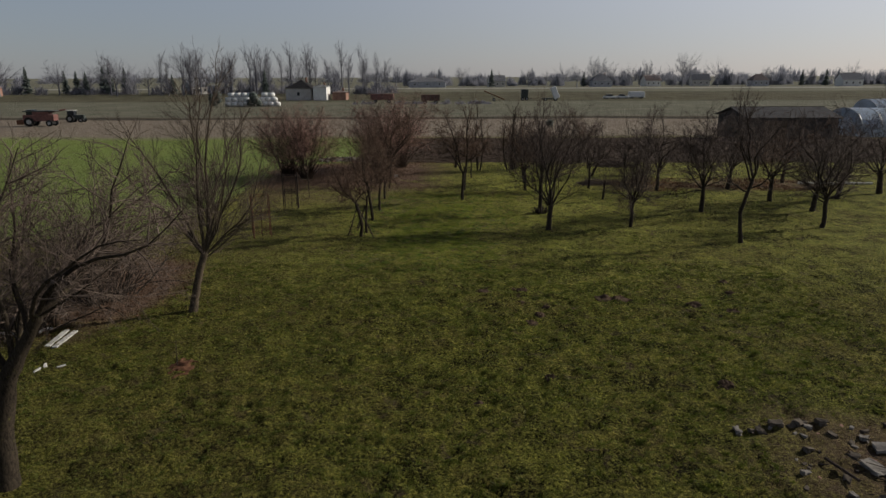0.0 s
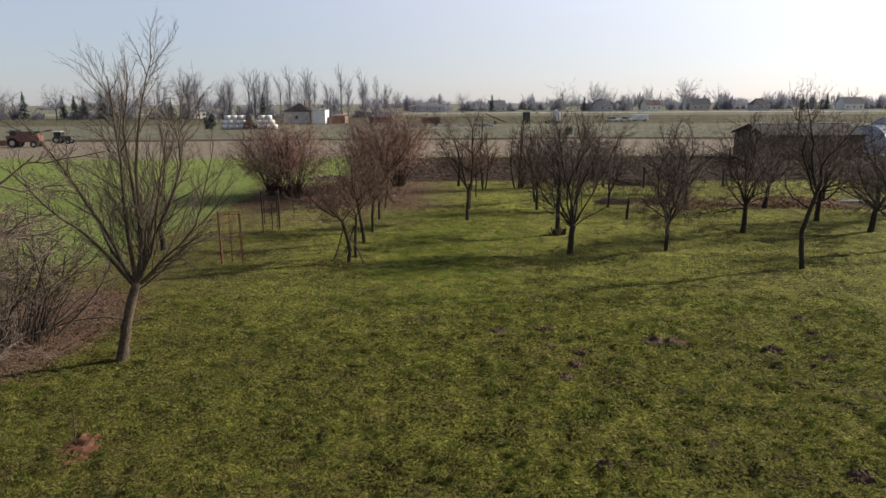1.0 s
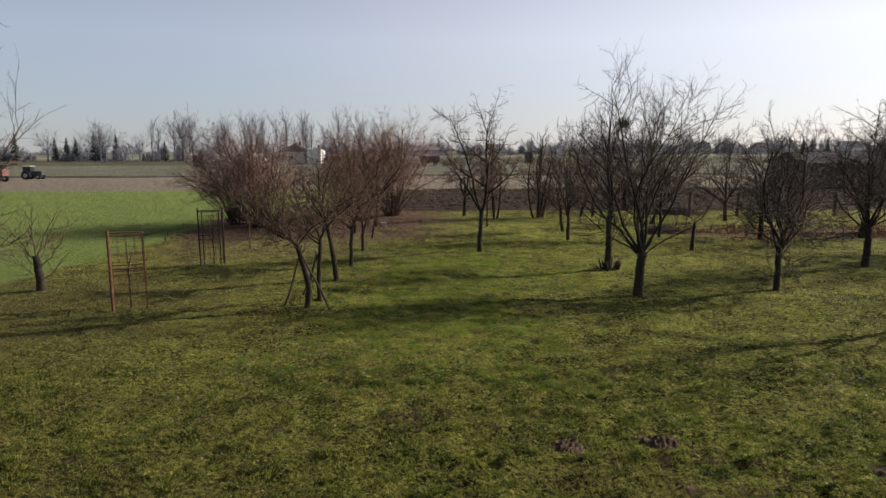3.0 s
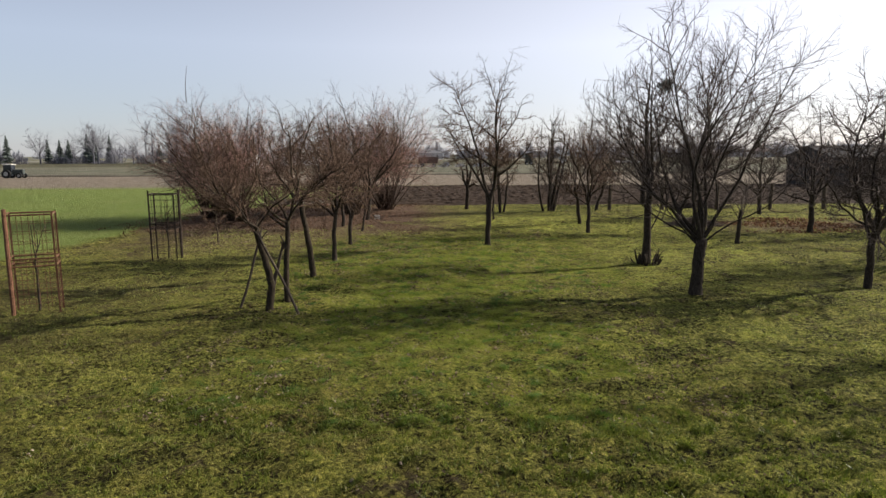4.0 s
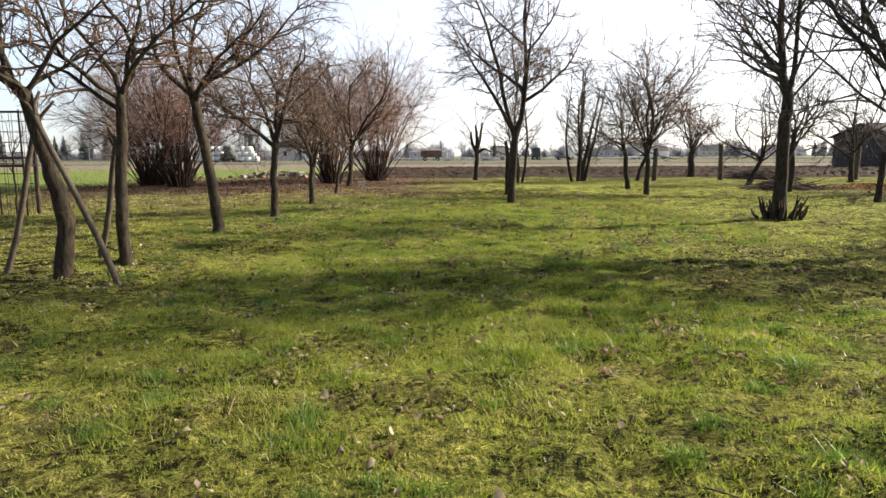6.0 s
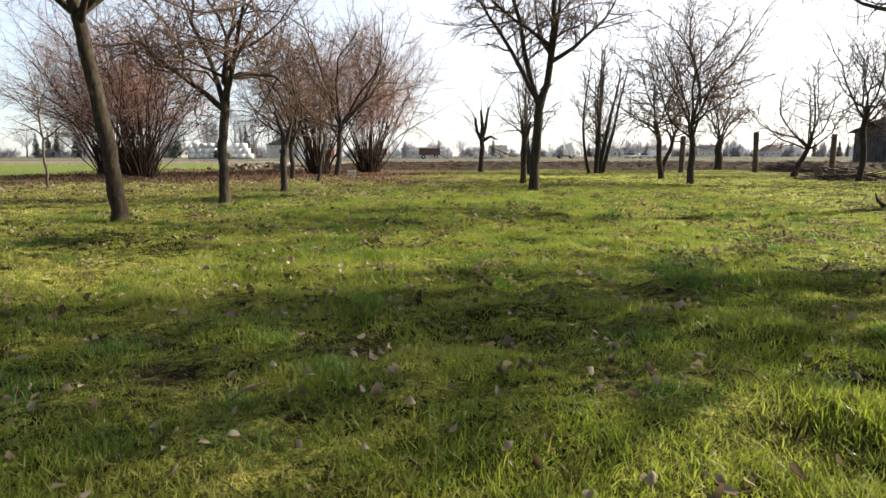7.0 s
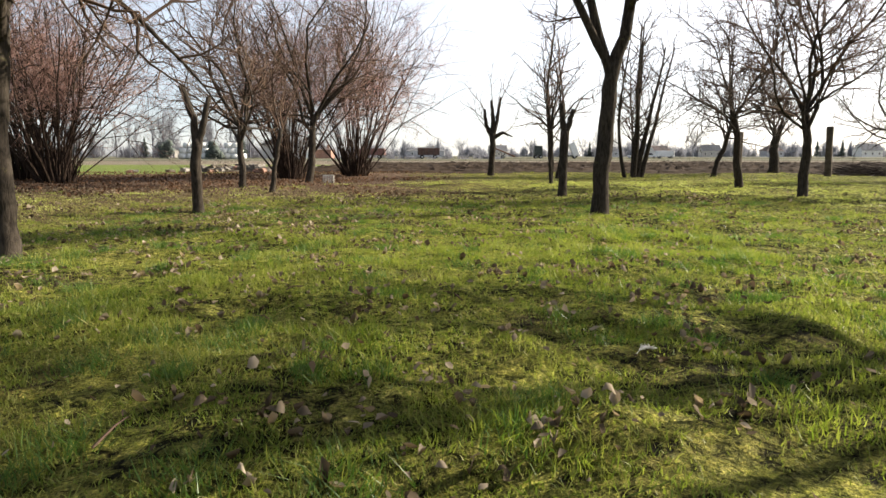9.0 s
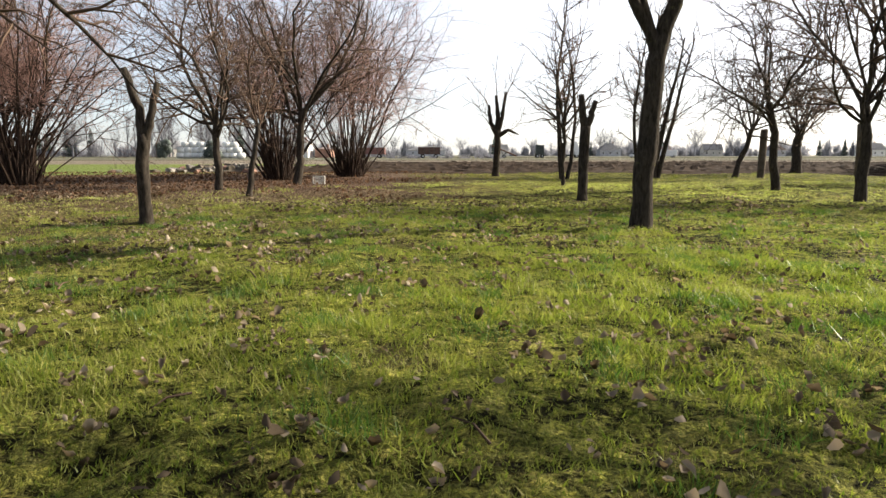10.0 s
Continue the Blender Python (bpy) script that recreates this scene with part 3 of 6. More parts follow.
def straight(h, r, lean=(0.0, 0.0), bend=0.04, rng=None):
    rng = rng or random.Random(1)
    out = []
    for i in range(4):
        f = i / 3
        out.append((lean[0] * f + rng.uniform(-bend, bend) * (i > 0), lean[1] * f + rng.uniform(-bend, bend) * (i > 0), h * f, r * (1 - 0.22 * f)))
    return out


def dense(spec):
    """Stouter spurs and twigs."""
    spec["radius"] = [0.05, 0.018, 0.0102, 0.0074]
    return spec


def orchard_tree(x, y, seed, height, fork, r, kind, n=5, tilt=(20, 48), lean=(0, 0), fine=0.98, stout=0.8, upright=0.0, arch=0.0, extra=(), turn=None, label="bare fruit tree with dark bark standing in the meadow"):
    rng = random.Random(seed * 7 + 1)
    span = height - fork
    growth = dense(spec_of(fine, upright + 0.01, arch)) if y < 43 or x > 12 else spec_of(fine, upright + 0.02, arch)
    if y > 34:
        growth["n"][2] = 2
    limbs = vase(rng, n, span * 0.86, (tilt[0] + 4, tilt[1]), turn=turn) + vase(rng, 4, span * 0.62, (tilt[1] + 6, tilt[1] + 26), (0.75, 1.0)) + vase(rng, 2, span * 0.9, (4, 14), (0.95, 1.0)) + list(extra)
    return bare_tree("fruit_tree", x, y, seed, straight(fork, r, lean, 0.05, rng), limbs, growth, KINDS[kind], label, "tree", FRUIT, stout=stout, wands=26, reach=(0.2, 0.55))


# the tall pale tree by the big bush
TALL = spec_of(1.0, 0.012, 0.0, 0.55)
TALL["from"], TALL["ratio"], TALL["radius"] = [0.1, 0.15, 0.1], [0.38, 0.44, 0.46], [0.05, 0.0125, 0.0054, 0.0034]
TALL["angle"] = [(20, 46), (20, 48), (20, 50)]
bare_tree("tall_tree", -8.27, 19.41, 11,
          [(0, 0, 0, 0.15), (0.12, 0, 0.6, 0.132), (0.32, 0, 1.3, 0.12), (0.6, 0.03, 2.1, 0.112)],
          [(180, 4, 5.7, 1.0), (182, 24, 4.6, 0.97), (0, 9, 5.2, 1.0), (-6, 27, 4.8, 0.93), (4, 45, 4.5, 0.92, 0.6), (-25, 40, 4.5, 0.95, 0.6), (25, 48, 4.0, 0.92, 0.55), (12, 57, 3.5, 0.88, 0.5), (-95, 16, 5.2, 1.0), (90, 18, 5.0, 1.0), (-40, 30, 4.2, 0.96), (150, 36, 4.2, 0.98), (215, 38, 4.0, 0.95)],
          TALL, (BARK_PALE, TWIG_GREY), "tall bare tree with brown bark and upswept twigs", "tree", FRUIT, stout=0.92)

# the old tree with the thick split trunk
bare_tree("old_tree", -8.15, 9.9, 12,
          [(0, 0, 0, 0.21), (0.08, 0.02, 1.2, 0.2), (0.45, 0, 2.41, 0.16), (0.9, 0.05, 3.1, 0.11), (1.15, 0.05, 3.53, 0.1)],
          [(0, 12, 3.6, 1.0), (4, 66, 2.4, 0.97, 0.7), (20, 38, 3.6, 1.0), (90, 26, 4.2, 0.95), (172, 24, 4.0, 0.5), (195, 45, 3.6, 0.5), (60, 52, 4.0, 0.88), (-60, 34, 3.0, 0.9), (130, 48, 3.8, 0.78), (180, 8, 4.2, 0.55), (100, 42, 4.0, 0.6)],
          lacy(spec_of(1.1, 0.0, 0.02), 1.3, 0.004), (BARK_MOSSY, TWIG_BUSH), "old bare tree with a thick cracked trunk and spreading twigs", "tree", FRUIT)

# the propped tree with the crooked trunk
bare_tree("propped_tree", -3.97, 29.74, 13,
          [(0, 0, 0, 0.085), (0.08, 0, 0.55, 0.078), (-0.04, 0, 1.1, 0.07), (-0.2, 0, 1.75, 0.062)],
          [(178, 66, 2.6, 1.0), (150, 58, 2.1, 0.98), (215, 60, 2.1, 0.98), (100, 50, 1.7, 1.0), (20, 46, 1.6, 0.98), (-60, 52, 1.7, 0.96), (190, 44, 2.0, 1.0), (250, 50, 1.7, 0.97)],
          lacy(spec_of(1.5, 0.03, 0.0, 1.2), 1.5, 0.0042), (BARK_MOSSY, TWIG), "bare crooked fruit tree held up by two wooden props", "tree", FRUIT, stout=0.78, wands=26, reach=(0.35, 0.8))
bare_tree("fruit_tree", -3.8, 30.6, 14,
          [(0, 0, 0, 0.068), (0.0, 0, 0.6, 0.062), (0.04, 0, 1.2, 0.057), (0.08, 0, 1.8, 0.05)],
          [(0, 48, 2.0, 1.0), (120, 40, 2.0, 1.0), (230, 40, 1.9, 0.98), (-50, 38, 1.9, 0.97), (60, 26, 2.1, 1.0), (180, 46, 1.6, 0.9)],
          lacy(spec_of(1.4, 0.02, 0.01, 1.15), 1.5, 0.0042), (BARK_MOSSY, TWIG), "slim bare fruit tree beside the propped one", "tree", FRUIT, stout=0.8, wands=14)
bare_tree("fruit_tree", -3.83, 33.46, 15,
          [(0, 0, 0, 0.088), (-0.04, 0, 0.6, 0.078), (-0.13, 0, 1.3, 0.07), (-0.27, 0, 2.05, 0.06)],
          [(0, 52, 2.5, 1.0), (30, 40, 2.5, 1.0), (170, 38, 2.3, 1.0), (230, 42, 2.3, 0.97), (110, 30, 2.5, 1.0), (-60, 40, 2.2, 0.95)],
          lacy(spec_of(1.3, 0.01, 0.02), 1.5, 0.0042), (BARK_MOSSY, TWIG), "bare fruit tree with a smooth mossy leaning trunk", "tree", FRUIT)
WIDE_BRANCHED = lacy(spec_of(1.25, -0.03, 0.04, 1.25), 1.2, 0.0042)
WIDE_BRANCHED["angle"][0], WIDE_BRANCHED["ratio"][0], WIDE_BRANCHED["from"][0] = (42, 85), 0.56, 0.12
bare_tree("fruit_tree", -3.77, 36.36, 116,
          [(0, 0, 0, 0.08), (0.03, 0, 0.45, 0.07), (0.02, 0, 0.9, 0.065), (0.09, 0, 1.36, 0.066), (0.12, 0, 1.6, 0.05), (0.1, 0, 1.82, 0.046), (0.16, 0, 2.4, 0.03)],
          [(178, 46, 3.0, 0.5), (150, 24, 2.9, 0.52), (-100, 34, 2.6, 0.6), (5, 74, 1.9, 0.82, 0.9), (-25, 66, 1.8, 0.86, 0.7), (40, 70, 1.9, 0.84, 0.7), (100, 48, 2.4, 0.75, 0.8), (175, 62, 1.9, 0.84, 0.7), (10, 10, 2.4, 1.0), (-60, 36, 2.0, 0.98, 0.8), (80, 30, 2.2, 1.0, 0.8)],
          WIDE_BRANCHED, (BARK, TWIG), "bare vase-shaped fruit tree with dark bark and fine twigs", "tree", FRUIT)

# right of the middle
DROOPING = lacy(spec_of(1.35, 0.02, 0.07, 0.9), 1.7, 0.0046)
DROOPING["angle"][0], DROOPING["ratio"][0], DROOPING["from"][0], DROOPING["wiggle"][0] = (40, 78), 0.46, 0.2, 0.09
bare_tree("fruit_tree", 1.25, 39.4, 17,
          [(0, 0, 0, 0.105), (0.0, 0, 0.6, 0.094), (0.03, 0, 1.15, 0.09), (0.05, 0, 1.58, 0.086), (0.24, 0, 2.2, 0.066), (0.3, 0.02, 3.1, 0.052), (0.26, 0, 4.2, 0.036), (0.3, 0, 5.2, 0.02)],
          [(180, 17, 4.4, 0.44), (178, 40, 3.0, 0.46), (0, 62, 2.2, 0.62), (185, 66, 2.2, 0.66), (-80, 55, 2.4, 0.6), (100, 56, 2.4, 0.64), (10, 48, 2.0, 0.78), (190, 52, 1.8, 0.8), (90, 36, 1.9, 0.84), (-70, 38, 1.9, 0.86), (0, 14, 1.8, 1.0), (170, 24, 1.7, 0.96)],
          DROOPING, (BARK, TWIG), "slender bare fruit tree with drooping side twigs", "tree", FRUIT, stout=1.25)
SPREADING = lacy(spec_of(0.82, 0.06, 0.01, 0.85), 1.8, 0.0036)
SPREADING["ratio"][0], SPREADING["from"][0] = 0.46, 0.26
bare_tree("fruit_tree", 5.57, 31.25, 18,
          [(0, 0, 0, 0.155), (0.02, 0, 0.4, 0.138), (0.03, 0, 0.85, 0.13), (0.08, 0, 1.25, 0.125)],
          [(0, 27, 4.4, 1.0), (15, 12, 5.0, 1.0), (180, 29, 4.2, 0.94), (195, 12, 5.1, 0.98), (90, 24, 4.6, 1.0), (78, 31, 4.2, 1.0, 1.2), (106, 35, 4.2, 0.98, 1.15), (-90, 26, 4.5, 0.92), (150, 44, 3.6, 0.86, 0.6), (-15, 44, 3.3, 0.92, 0.6), (-50, 40, 3.3, 0.97, 0.6), (225, 44, 3.6, 0.95, 0.6), (110, 48, 3.6, 0.95, 0.6), (135, 58, 3.0, 0.9, 0.6), (270, 8, 5.0, 1.0, 0.7)],
          SPREADING, (BARK, TWIG_DARK), "large bare spreading fruit tree with thick dark limbs", "tree", FRUIT, stout=0.7, wands=40, reach=(0.3, 0.7))
UPSWEPT = lacy(spec_of(0.8, 0.045, 0.01, 0.9), 2.0, 0.0034)
UPSWEPT["from"][0], UPSWEPT["wiggle"][0], UPSWEPT["rise"][0] = 0.3, 0.1, 0.03
big2 = bare_tree("fruit_tree", 5.67, 35.27, 19,
          [(0, 0, 0, 0.13), (0.0, 0, 0.8, 0.112), (-0.02, 0, 1.6, 0.104), (0.03, 0.03, 2.12, 0.094), (0.06, 0.34, 2.55, 0.074), (0.02, 0.42, 3.3, 0.06), (-0.04, 0.4, 4.2, 0.045), (0.02, 0.42, 5.2, 0.022)],
          [(-82, 15, 3.5, 0.44), (88, 72, 2.5, 0.52, 1.1), (70, 70, 2.5, 0.54), (106, 70, 2.4, 0.56), (92, 58, 2.6, 0.6, 0.8), (80, 56, 2.8, 0.54, 0.8), (98, 60, 2.8, 0.57, 0.8), (62, 54, 2.6, 0.6, 0.7), (172, 30, 3.2, 0.47, 0.6), (10, 26, 3.3, 0.47, 0.6), (200, 44, 2.6, 0.42, 0.5), (-10, 46, 2.8, 0.4, 0.5), (15, 38, 2.3, 0.15, 0.6),
           (140, 38, 2.6, 0.62, 0.6), (40, 38, 2.6, 0.64, 0.6), (95, 34, 2.4, 0.7, 0.6), (190, 40, 2.2, 0.72, 0.6), (0, 42, 2.2, 0.74, 0.6), (-60, 36, 1.8, 0.8, 0.6), (120, 30, 2.0, 0.84, 0.6), (80, 45, 2.3, 0.66, 0.7), (100, 52, 2.2, 0.72, 0.7), (160, 44, 2.2, 0.8, 0.6), (60, 40, 1.8, 0.86, 0.6), (-120, 30, 1.6, 0.9, 0.6), (20, 12, 1.6, 1.0)],
          UPSWEPT, (BARK, TWIG_DARK), "bare fruit tree with a stump of cut shoots at its foot", "tree", FRUIT, stout=0.95, wands=50, reach=(0.3, 0.7))


def shoot_clump(parent, seed, n, spread, h, skin):
    """Short stubs round the foot of a trunk."""
    rng = random.Random(seed)
    out = []
    for _ in range(n):
        a, d = rng.uniform(0, 6.28), spread * math.sqrt(rng.random())
        p = Vector((math.cos(a) * d, math.sin(a) * d, -0.02))
        q = p + Vector((math.cos(a) * 0.12, math.sin(a) * 0.12, h * rng.uniform(0.3, 1.0)))
        out.append(([p, p.lerp(q, 0.5) + Vector((rng.gauss(0, 0.02), rng.gauss(0, 0.02), 0)), q], [0.03, 0.022, 0.009], 4))
    part("basal_growth", tubes(out, "basal_growth", skin), skin, parent, "dark cut shoots round the foot")


shoot_clump(big2, 3, 46, 0.36, 0.42, BARK)
clump = []
crng = random.Random(8)
for _ in range(240):
    d = Vector((crng.gauss(0, 1), crng.gauss(0, 1), crng.gauss(0, 0.8))).normalized()
    p = Vector((0.35, 0.0, 5.1)) + d * 0.05
    q = p + d * crng.uniform(0.08, 0.24)
    clump.append(([p, q + Vector((0, 0, 0.02)), q + Vector((crng.gauss(0, 0.05), crng.gauss(0, 0.05), 0))], [0.008, 0.006, 0.004], 3))
part("mistletoe", tubes(clump, "mistletoe", NEEDLE), NEEDLE, big2, "dark round clump among the upper twigs")

bare_tree("bent_tree", 14.33, 28.65, 21,
          [(0, 0, 0, 0.105), (-0.12, 0, 0.75, 0.095), (-0.2, 0, 1.5, 0.088), (0.0, 0, 2.3, 0.08), (0.2, 0, 3.1, 0.07)],
          [(10, 16, 4.2, 1.0), (160, 24, 3.8, 1.0), (250, 30, 3.4, 1.0), (60, 24, 3.8, 1.0), (180, 62, 2.2, 0.8), (0, 55, 2.2, 0.85), (120, 40, 3.0, 0.92)],
          spec_of(1.05, 0.04), (BARK, TWIG_DARK), "tall bare tree with a bent slender trunk", "tree", FRUIT)
orchard_tree(9.97, 31.88, 22, 5.5, 1.45, 0.095, "dark", 6, (20, 50), (0.05, 0), fine=1.1)
orchard_tree(15.05, 35.57, 23, 6.0, 1.5, 0.13, "dark", 6, (22, 50), fine=1.05)
orchard_tree(21.6, 35.8, 24, 6.4, 1.3, 0.15, "dark", 6, (25, 50), (0.1, 0), fine=0.76)
orchard_tree(19.9, 31.7, 25, 6.4, 1.7, 0.12, "dark", 6, (20, 50), fine=0.76)
orchard_tree(20.6, 38.85, 26, 6.6, 1.6, 0.14, "brown", 6, (18, 46), fine=0.72)
orchard_tree(25.2, 39.5, 27, 6.2, 1.4, 0.15, "dark", 6, (25, 50), (0.25, 0), fine=0.64)
orchard_tree(29.2, 41.5, 28, 6.6, 1.5, 0.2, "dark", 6, (25, 50), (-0.1, 0), fine=0.62)
orchard_tree(14.8, 42.9, 29, 6.0, 1.6, 0.12, "dark", 5, (22, 48), fine=0.8)
orchard_tree(19.8, 43.2, 30, 6.2, 1.5, 0.14, "dark", 5, (22, 48), (0.15, 0), fine=0.72)
orchard_tree(10.2, 43.55, 31, 5.4, 1.9, 0.08, "dark", 5, (20, 50), (0.05, 0), fine=1.1, stout=0.6)
orchard_tree(5.65, 43.05, 32, 5.4, 1.5, 0.085, "brown", 4, (16, 40), fine=1.2, stout=0.65, turn=20)
orchard_tree(5.98, 46.16, 33, 5.0, 1.7, 0.085, "dark", 5, (28, 56), (-0.25, 0), fine=1.25, arch=0.03, stout=0.6)
orchard_tree(8.4, 53.5, 34, 4.6, 1.5, 0.09, "dark", 4, (20, 45), (0.45, 0))
orchard_tree(11.7, 49.5, 35, 5.0, 1.2, 0.1, "dark", 4, (15, 40), (0.5, 0))
orchard_tree(12.2, 57.0, 36, 5.4, 1.4, 0.19, "brown", 6, (8, 30), fine=0.9)
orchard_tree(2.1, 48.4, 38, 4.1, 1.5, 0.05, "brown", 3, (8, 30), fine=0.8)
orchard_tree(-4.94, 45.3, 39, 4.6, 1.25, 0.075, "brown", 4, (20, 50), fine=1.1, turn=170)
orchard_tree(-4.24, 48.56, 40, 6.4, 1.7, 0.1, "brown", 5, (15, 42), (0.15, 0), 0.9)
orchard_tree(16.4, 50.5, 41, 5.6, 1.3, 0.11, "dark", 5, (20, 45), fine=0.8)
orchard_tree(25.0, 46.0, 42, 6.0, 1.5, 0.13, "dark", 5, (22, 48), fine=0.75)

def cut_tree(x, y, seed, arms, shoots, r, label, name="cut_tree", skins=(BARK_PALE, TWIG)):
    """A trunk sawn off above a fork; arms: (points, end radius), shoots: thin regrowth."""
    rng = random.Random(seed)
    t = thing(name, x, y, label, "tree", "cut back trees")
    out = []
    for pts, r1 in arms:
        fine = []
        for i in range(len(pts) - 1):
            for s in range(4):
                fine.append(Vector(pts[i]).lerp(Vector(pts[i + 1]), s / 4) + Vector((rng.gauss(0, 0.006), rng.gauss(0, 0.006), 0)))
        fine.append(Vector(pts[-1]))
        n = len(fine)
        r0 = r if pts[0][2] < 0.1 else r * 0.8
        rad = [(r0 + (r1 - r0) * i / (n - 1)) * rng.uniform(0.95, 1.06) for i in range(n)]
        if pts[0][2] < 0.1:
            rad[0] *= 1.25
        fine.append(fine[-1] + (fine[-1] - fine[-2]).normalized() * 0.004)
        rad.append(0.004)
        out.append((fine, rad, 10))
    part("trunk", tubes(out, "trunk", skins[0]), skins[0], t)
    if shoots:
        spec = spec_of(0.9, 0.1)
        bag = [[] for _ in spec["n"]]
        for (px, py, pz), az, tilt, length in shoots:
            a, s = radians(az), radians(tilt)
            d = Vector((math.cos(a) * math.sin(s), math.sin(a) * math.sin(s), math.cos(s)))
            grow(rng, Vector((px, py, pz)), d, length, 0.016, 1, spec, bag)
        br = [b for level in bag for b in level]
        part("regrowth", tubes(br, "regrowth", skins[1]), skins[1], t)
    return t


cut_tree(-3.82, 40.02, 51, [([(0, 0, -0.05), (0.0, 0, 0.5), (0.04, 0, 0.95)], 0.064), ([(0.03, 0, 0.9), (0.0, 0.02, 1.2), (-0.14, 0.02, 1.62)], 0.036), ([(0.04, 0, 0.85), (0.12, 0, 1.1), (0.22, 0, 1.47)], 0.028)], [], 0.068, "sawn off fruit tree trunk forking in two stubs", skins=(BARK, TWIG))
cut_tree(1.48, 43.26, 52, [([(0, 0, -0.05), (0.0, 0, 0.6), (0.02, 0, 1.15)], 0.075), ([(0.02, 0, 1.1), (-0.03, 0, 1.35), (-0.06, 0, 1.62)], 0.045), ([(0.02, 0, 1.1), (0.1, 0, 1.3), (0.16, 0, 1.52)], 0.035)], [], 0.08, "short sawn off dark trunk with a forked top", skins=(BARK, TWIG))
cut_tree(-3.84, 43.63, 53, [([(0, 0, -0.05), (0.06, 0, 0.5), (0.2, 0, 1.15)], 0.035)], [((0.2, 0, 1.1), 0, 20, 1.6), ((0.2, 0, 1.1), 170, 25, 1.3), ((0.15, 0, 0.95), 90, 25, 1.4), ((0.2, 0, 1.1), 20, 8, 1.9)], 0.052, "leaning cut trunk with a few new shoots", skins=(BARK, TWIG))
cut_tree(0.93, 54.3, 54, [([(0, 0, -0.05), (0.05, 0, 0.7), (0.05, 0, 1.5)], 0.1), ([(0.03, 0, 1.35), (-0.18, 0, 1.75), (-0.24, 0, 2.3)], 0.045), ([(0.05, 0, 1.4), (0.06, 0, 1.9), (0.0, 0, 2.6)], 0.05), ([(0.06, 0, 1.4), (0.2, 0, 1.9), (0.32, 0, 2.7)], 0.035), ([(0.05, 0, 1.3), (0.4, 0, 1.5), (0.75, 0, 1.35)], 0.02)],
         [((0.3, 0, 2.5), 10, 15, 1.6), ((-0.22, 0, 2.2), 180, 20, 1.4), ((0.05, 0, 1.3), 5, 60, 1.7), ((0.02, 0, 2.5), 90, 10, 1.5), ((0.05, 0, 1.45), 185, 62, 1.5), ((0.1, 0, 1.9), 30, 40, 1.4), ((-0.1, 0, 1.8), 170, 45, 1.3)], 0.12, "pollarded tree cut back to stubs with thin shoots", skins=(BARK, TWIG))
cut_tree(10.3, 39.6, 55, [([(0, 0, -0.05), (0.03, 0, 0.5), (0.08, 0, 1.2)], 0.06)], [((0.08, 0, 1.1), 0, 30, 1.8), ((0.06, 0, 0.9), 20, 45, 1.5), ((0.08, 0, 1.15), 180, 22, 1.7), ((0.05, 0, 0.8), 150, 40, 1.4), ((0.08, 0, 1.15), 80, 10, 1.9)], 0.085, "short cut trunk with a brush of new shoots", skins=(BARK, TWIG_DARK))
cut_tree(-12.7, 31.9, 56, [([(0, 0, -0.05), (-0.02, 0, 0.5), (-0.1, 0, 1.1)], 0.1)], [((-0.1, 0, 1.05), 20, 35, 1.7), ((-0.1, 0, 1.0), 160, 40, 1.5), ((-0.08, 0, 0.9), 60, 40, 1.6), ((-0.08, 0, 0.95), 250, 45, 1.5), ((0, 0, 0.3), 0, 60, 1.4), ((0, 0, 0.3), 180, 60, 1.3), ((-0.1, 0, 1.05), 0, 15, 1.8), ((-0.1, 0, 1.0), 110, 25, 1.7), ((-0.05, 0, 0.7), -30, 55, 1.6), ((-0.05, 0, 0.7), 200, 58, 1.6), ((-0.1, 0, 1.05), 300, 30, 1.6)], 0.15, "stump with thin shoots at the crop's edge", skins=(BARK, TWIG))

# the sapling with the whitish stem
bare_tree("sapling", -8.75, 40.1, 57, [(0, 0, 0, 0.028), (-0.03, 0, 0.5, 0.026), (-0.03, 0, 1.0, 0.023), (-0.08, 0, 1.5, 0.018)],
          [(180, 30, 1.3, 0.95), (10, 25, 1.4, 1.0), (90, 20, 1.4, 1.0), (200, 50, 0.9, 0.7), (0, 55, 0.8, 0.65)],
          spec_of(0.8, 0.05), (BARK_PALE, TWIG_PALE), "thin young tree with a whitish stem", "tree", "", 7, 1.1)


# ---- hazels and the big bush ----
def hazel_spec(fine=1.0, droop=-0.05):
    return {
        "n": [9, 6, 2, 2], "sides": [6, 4, 3, 3],
        "wiggle": [0.1, 0.16, 0.18, 0.18], "rise": [droop, 0.0, 0.03, 0.03], "tip": [0.18, 0.3, 0.4, 0.5],
        "per_m": [2.4 * fine, 6.0 * fine, 10.0 * fine], "from": [0.3, 0.15, 0.1],
        "angle": [(25, 70), (25, 62), (22, 62)], "ratio": [0.36, 0.46, 0.5],
        "radius": [0.04, 0.0115, 0.0064, 0.0046],
    }


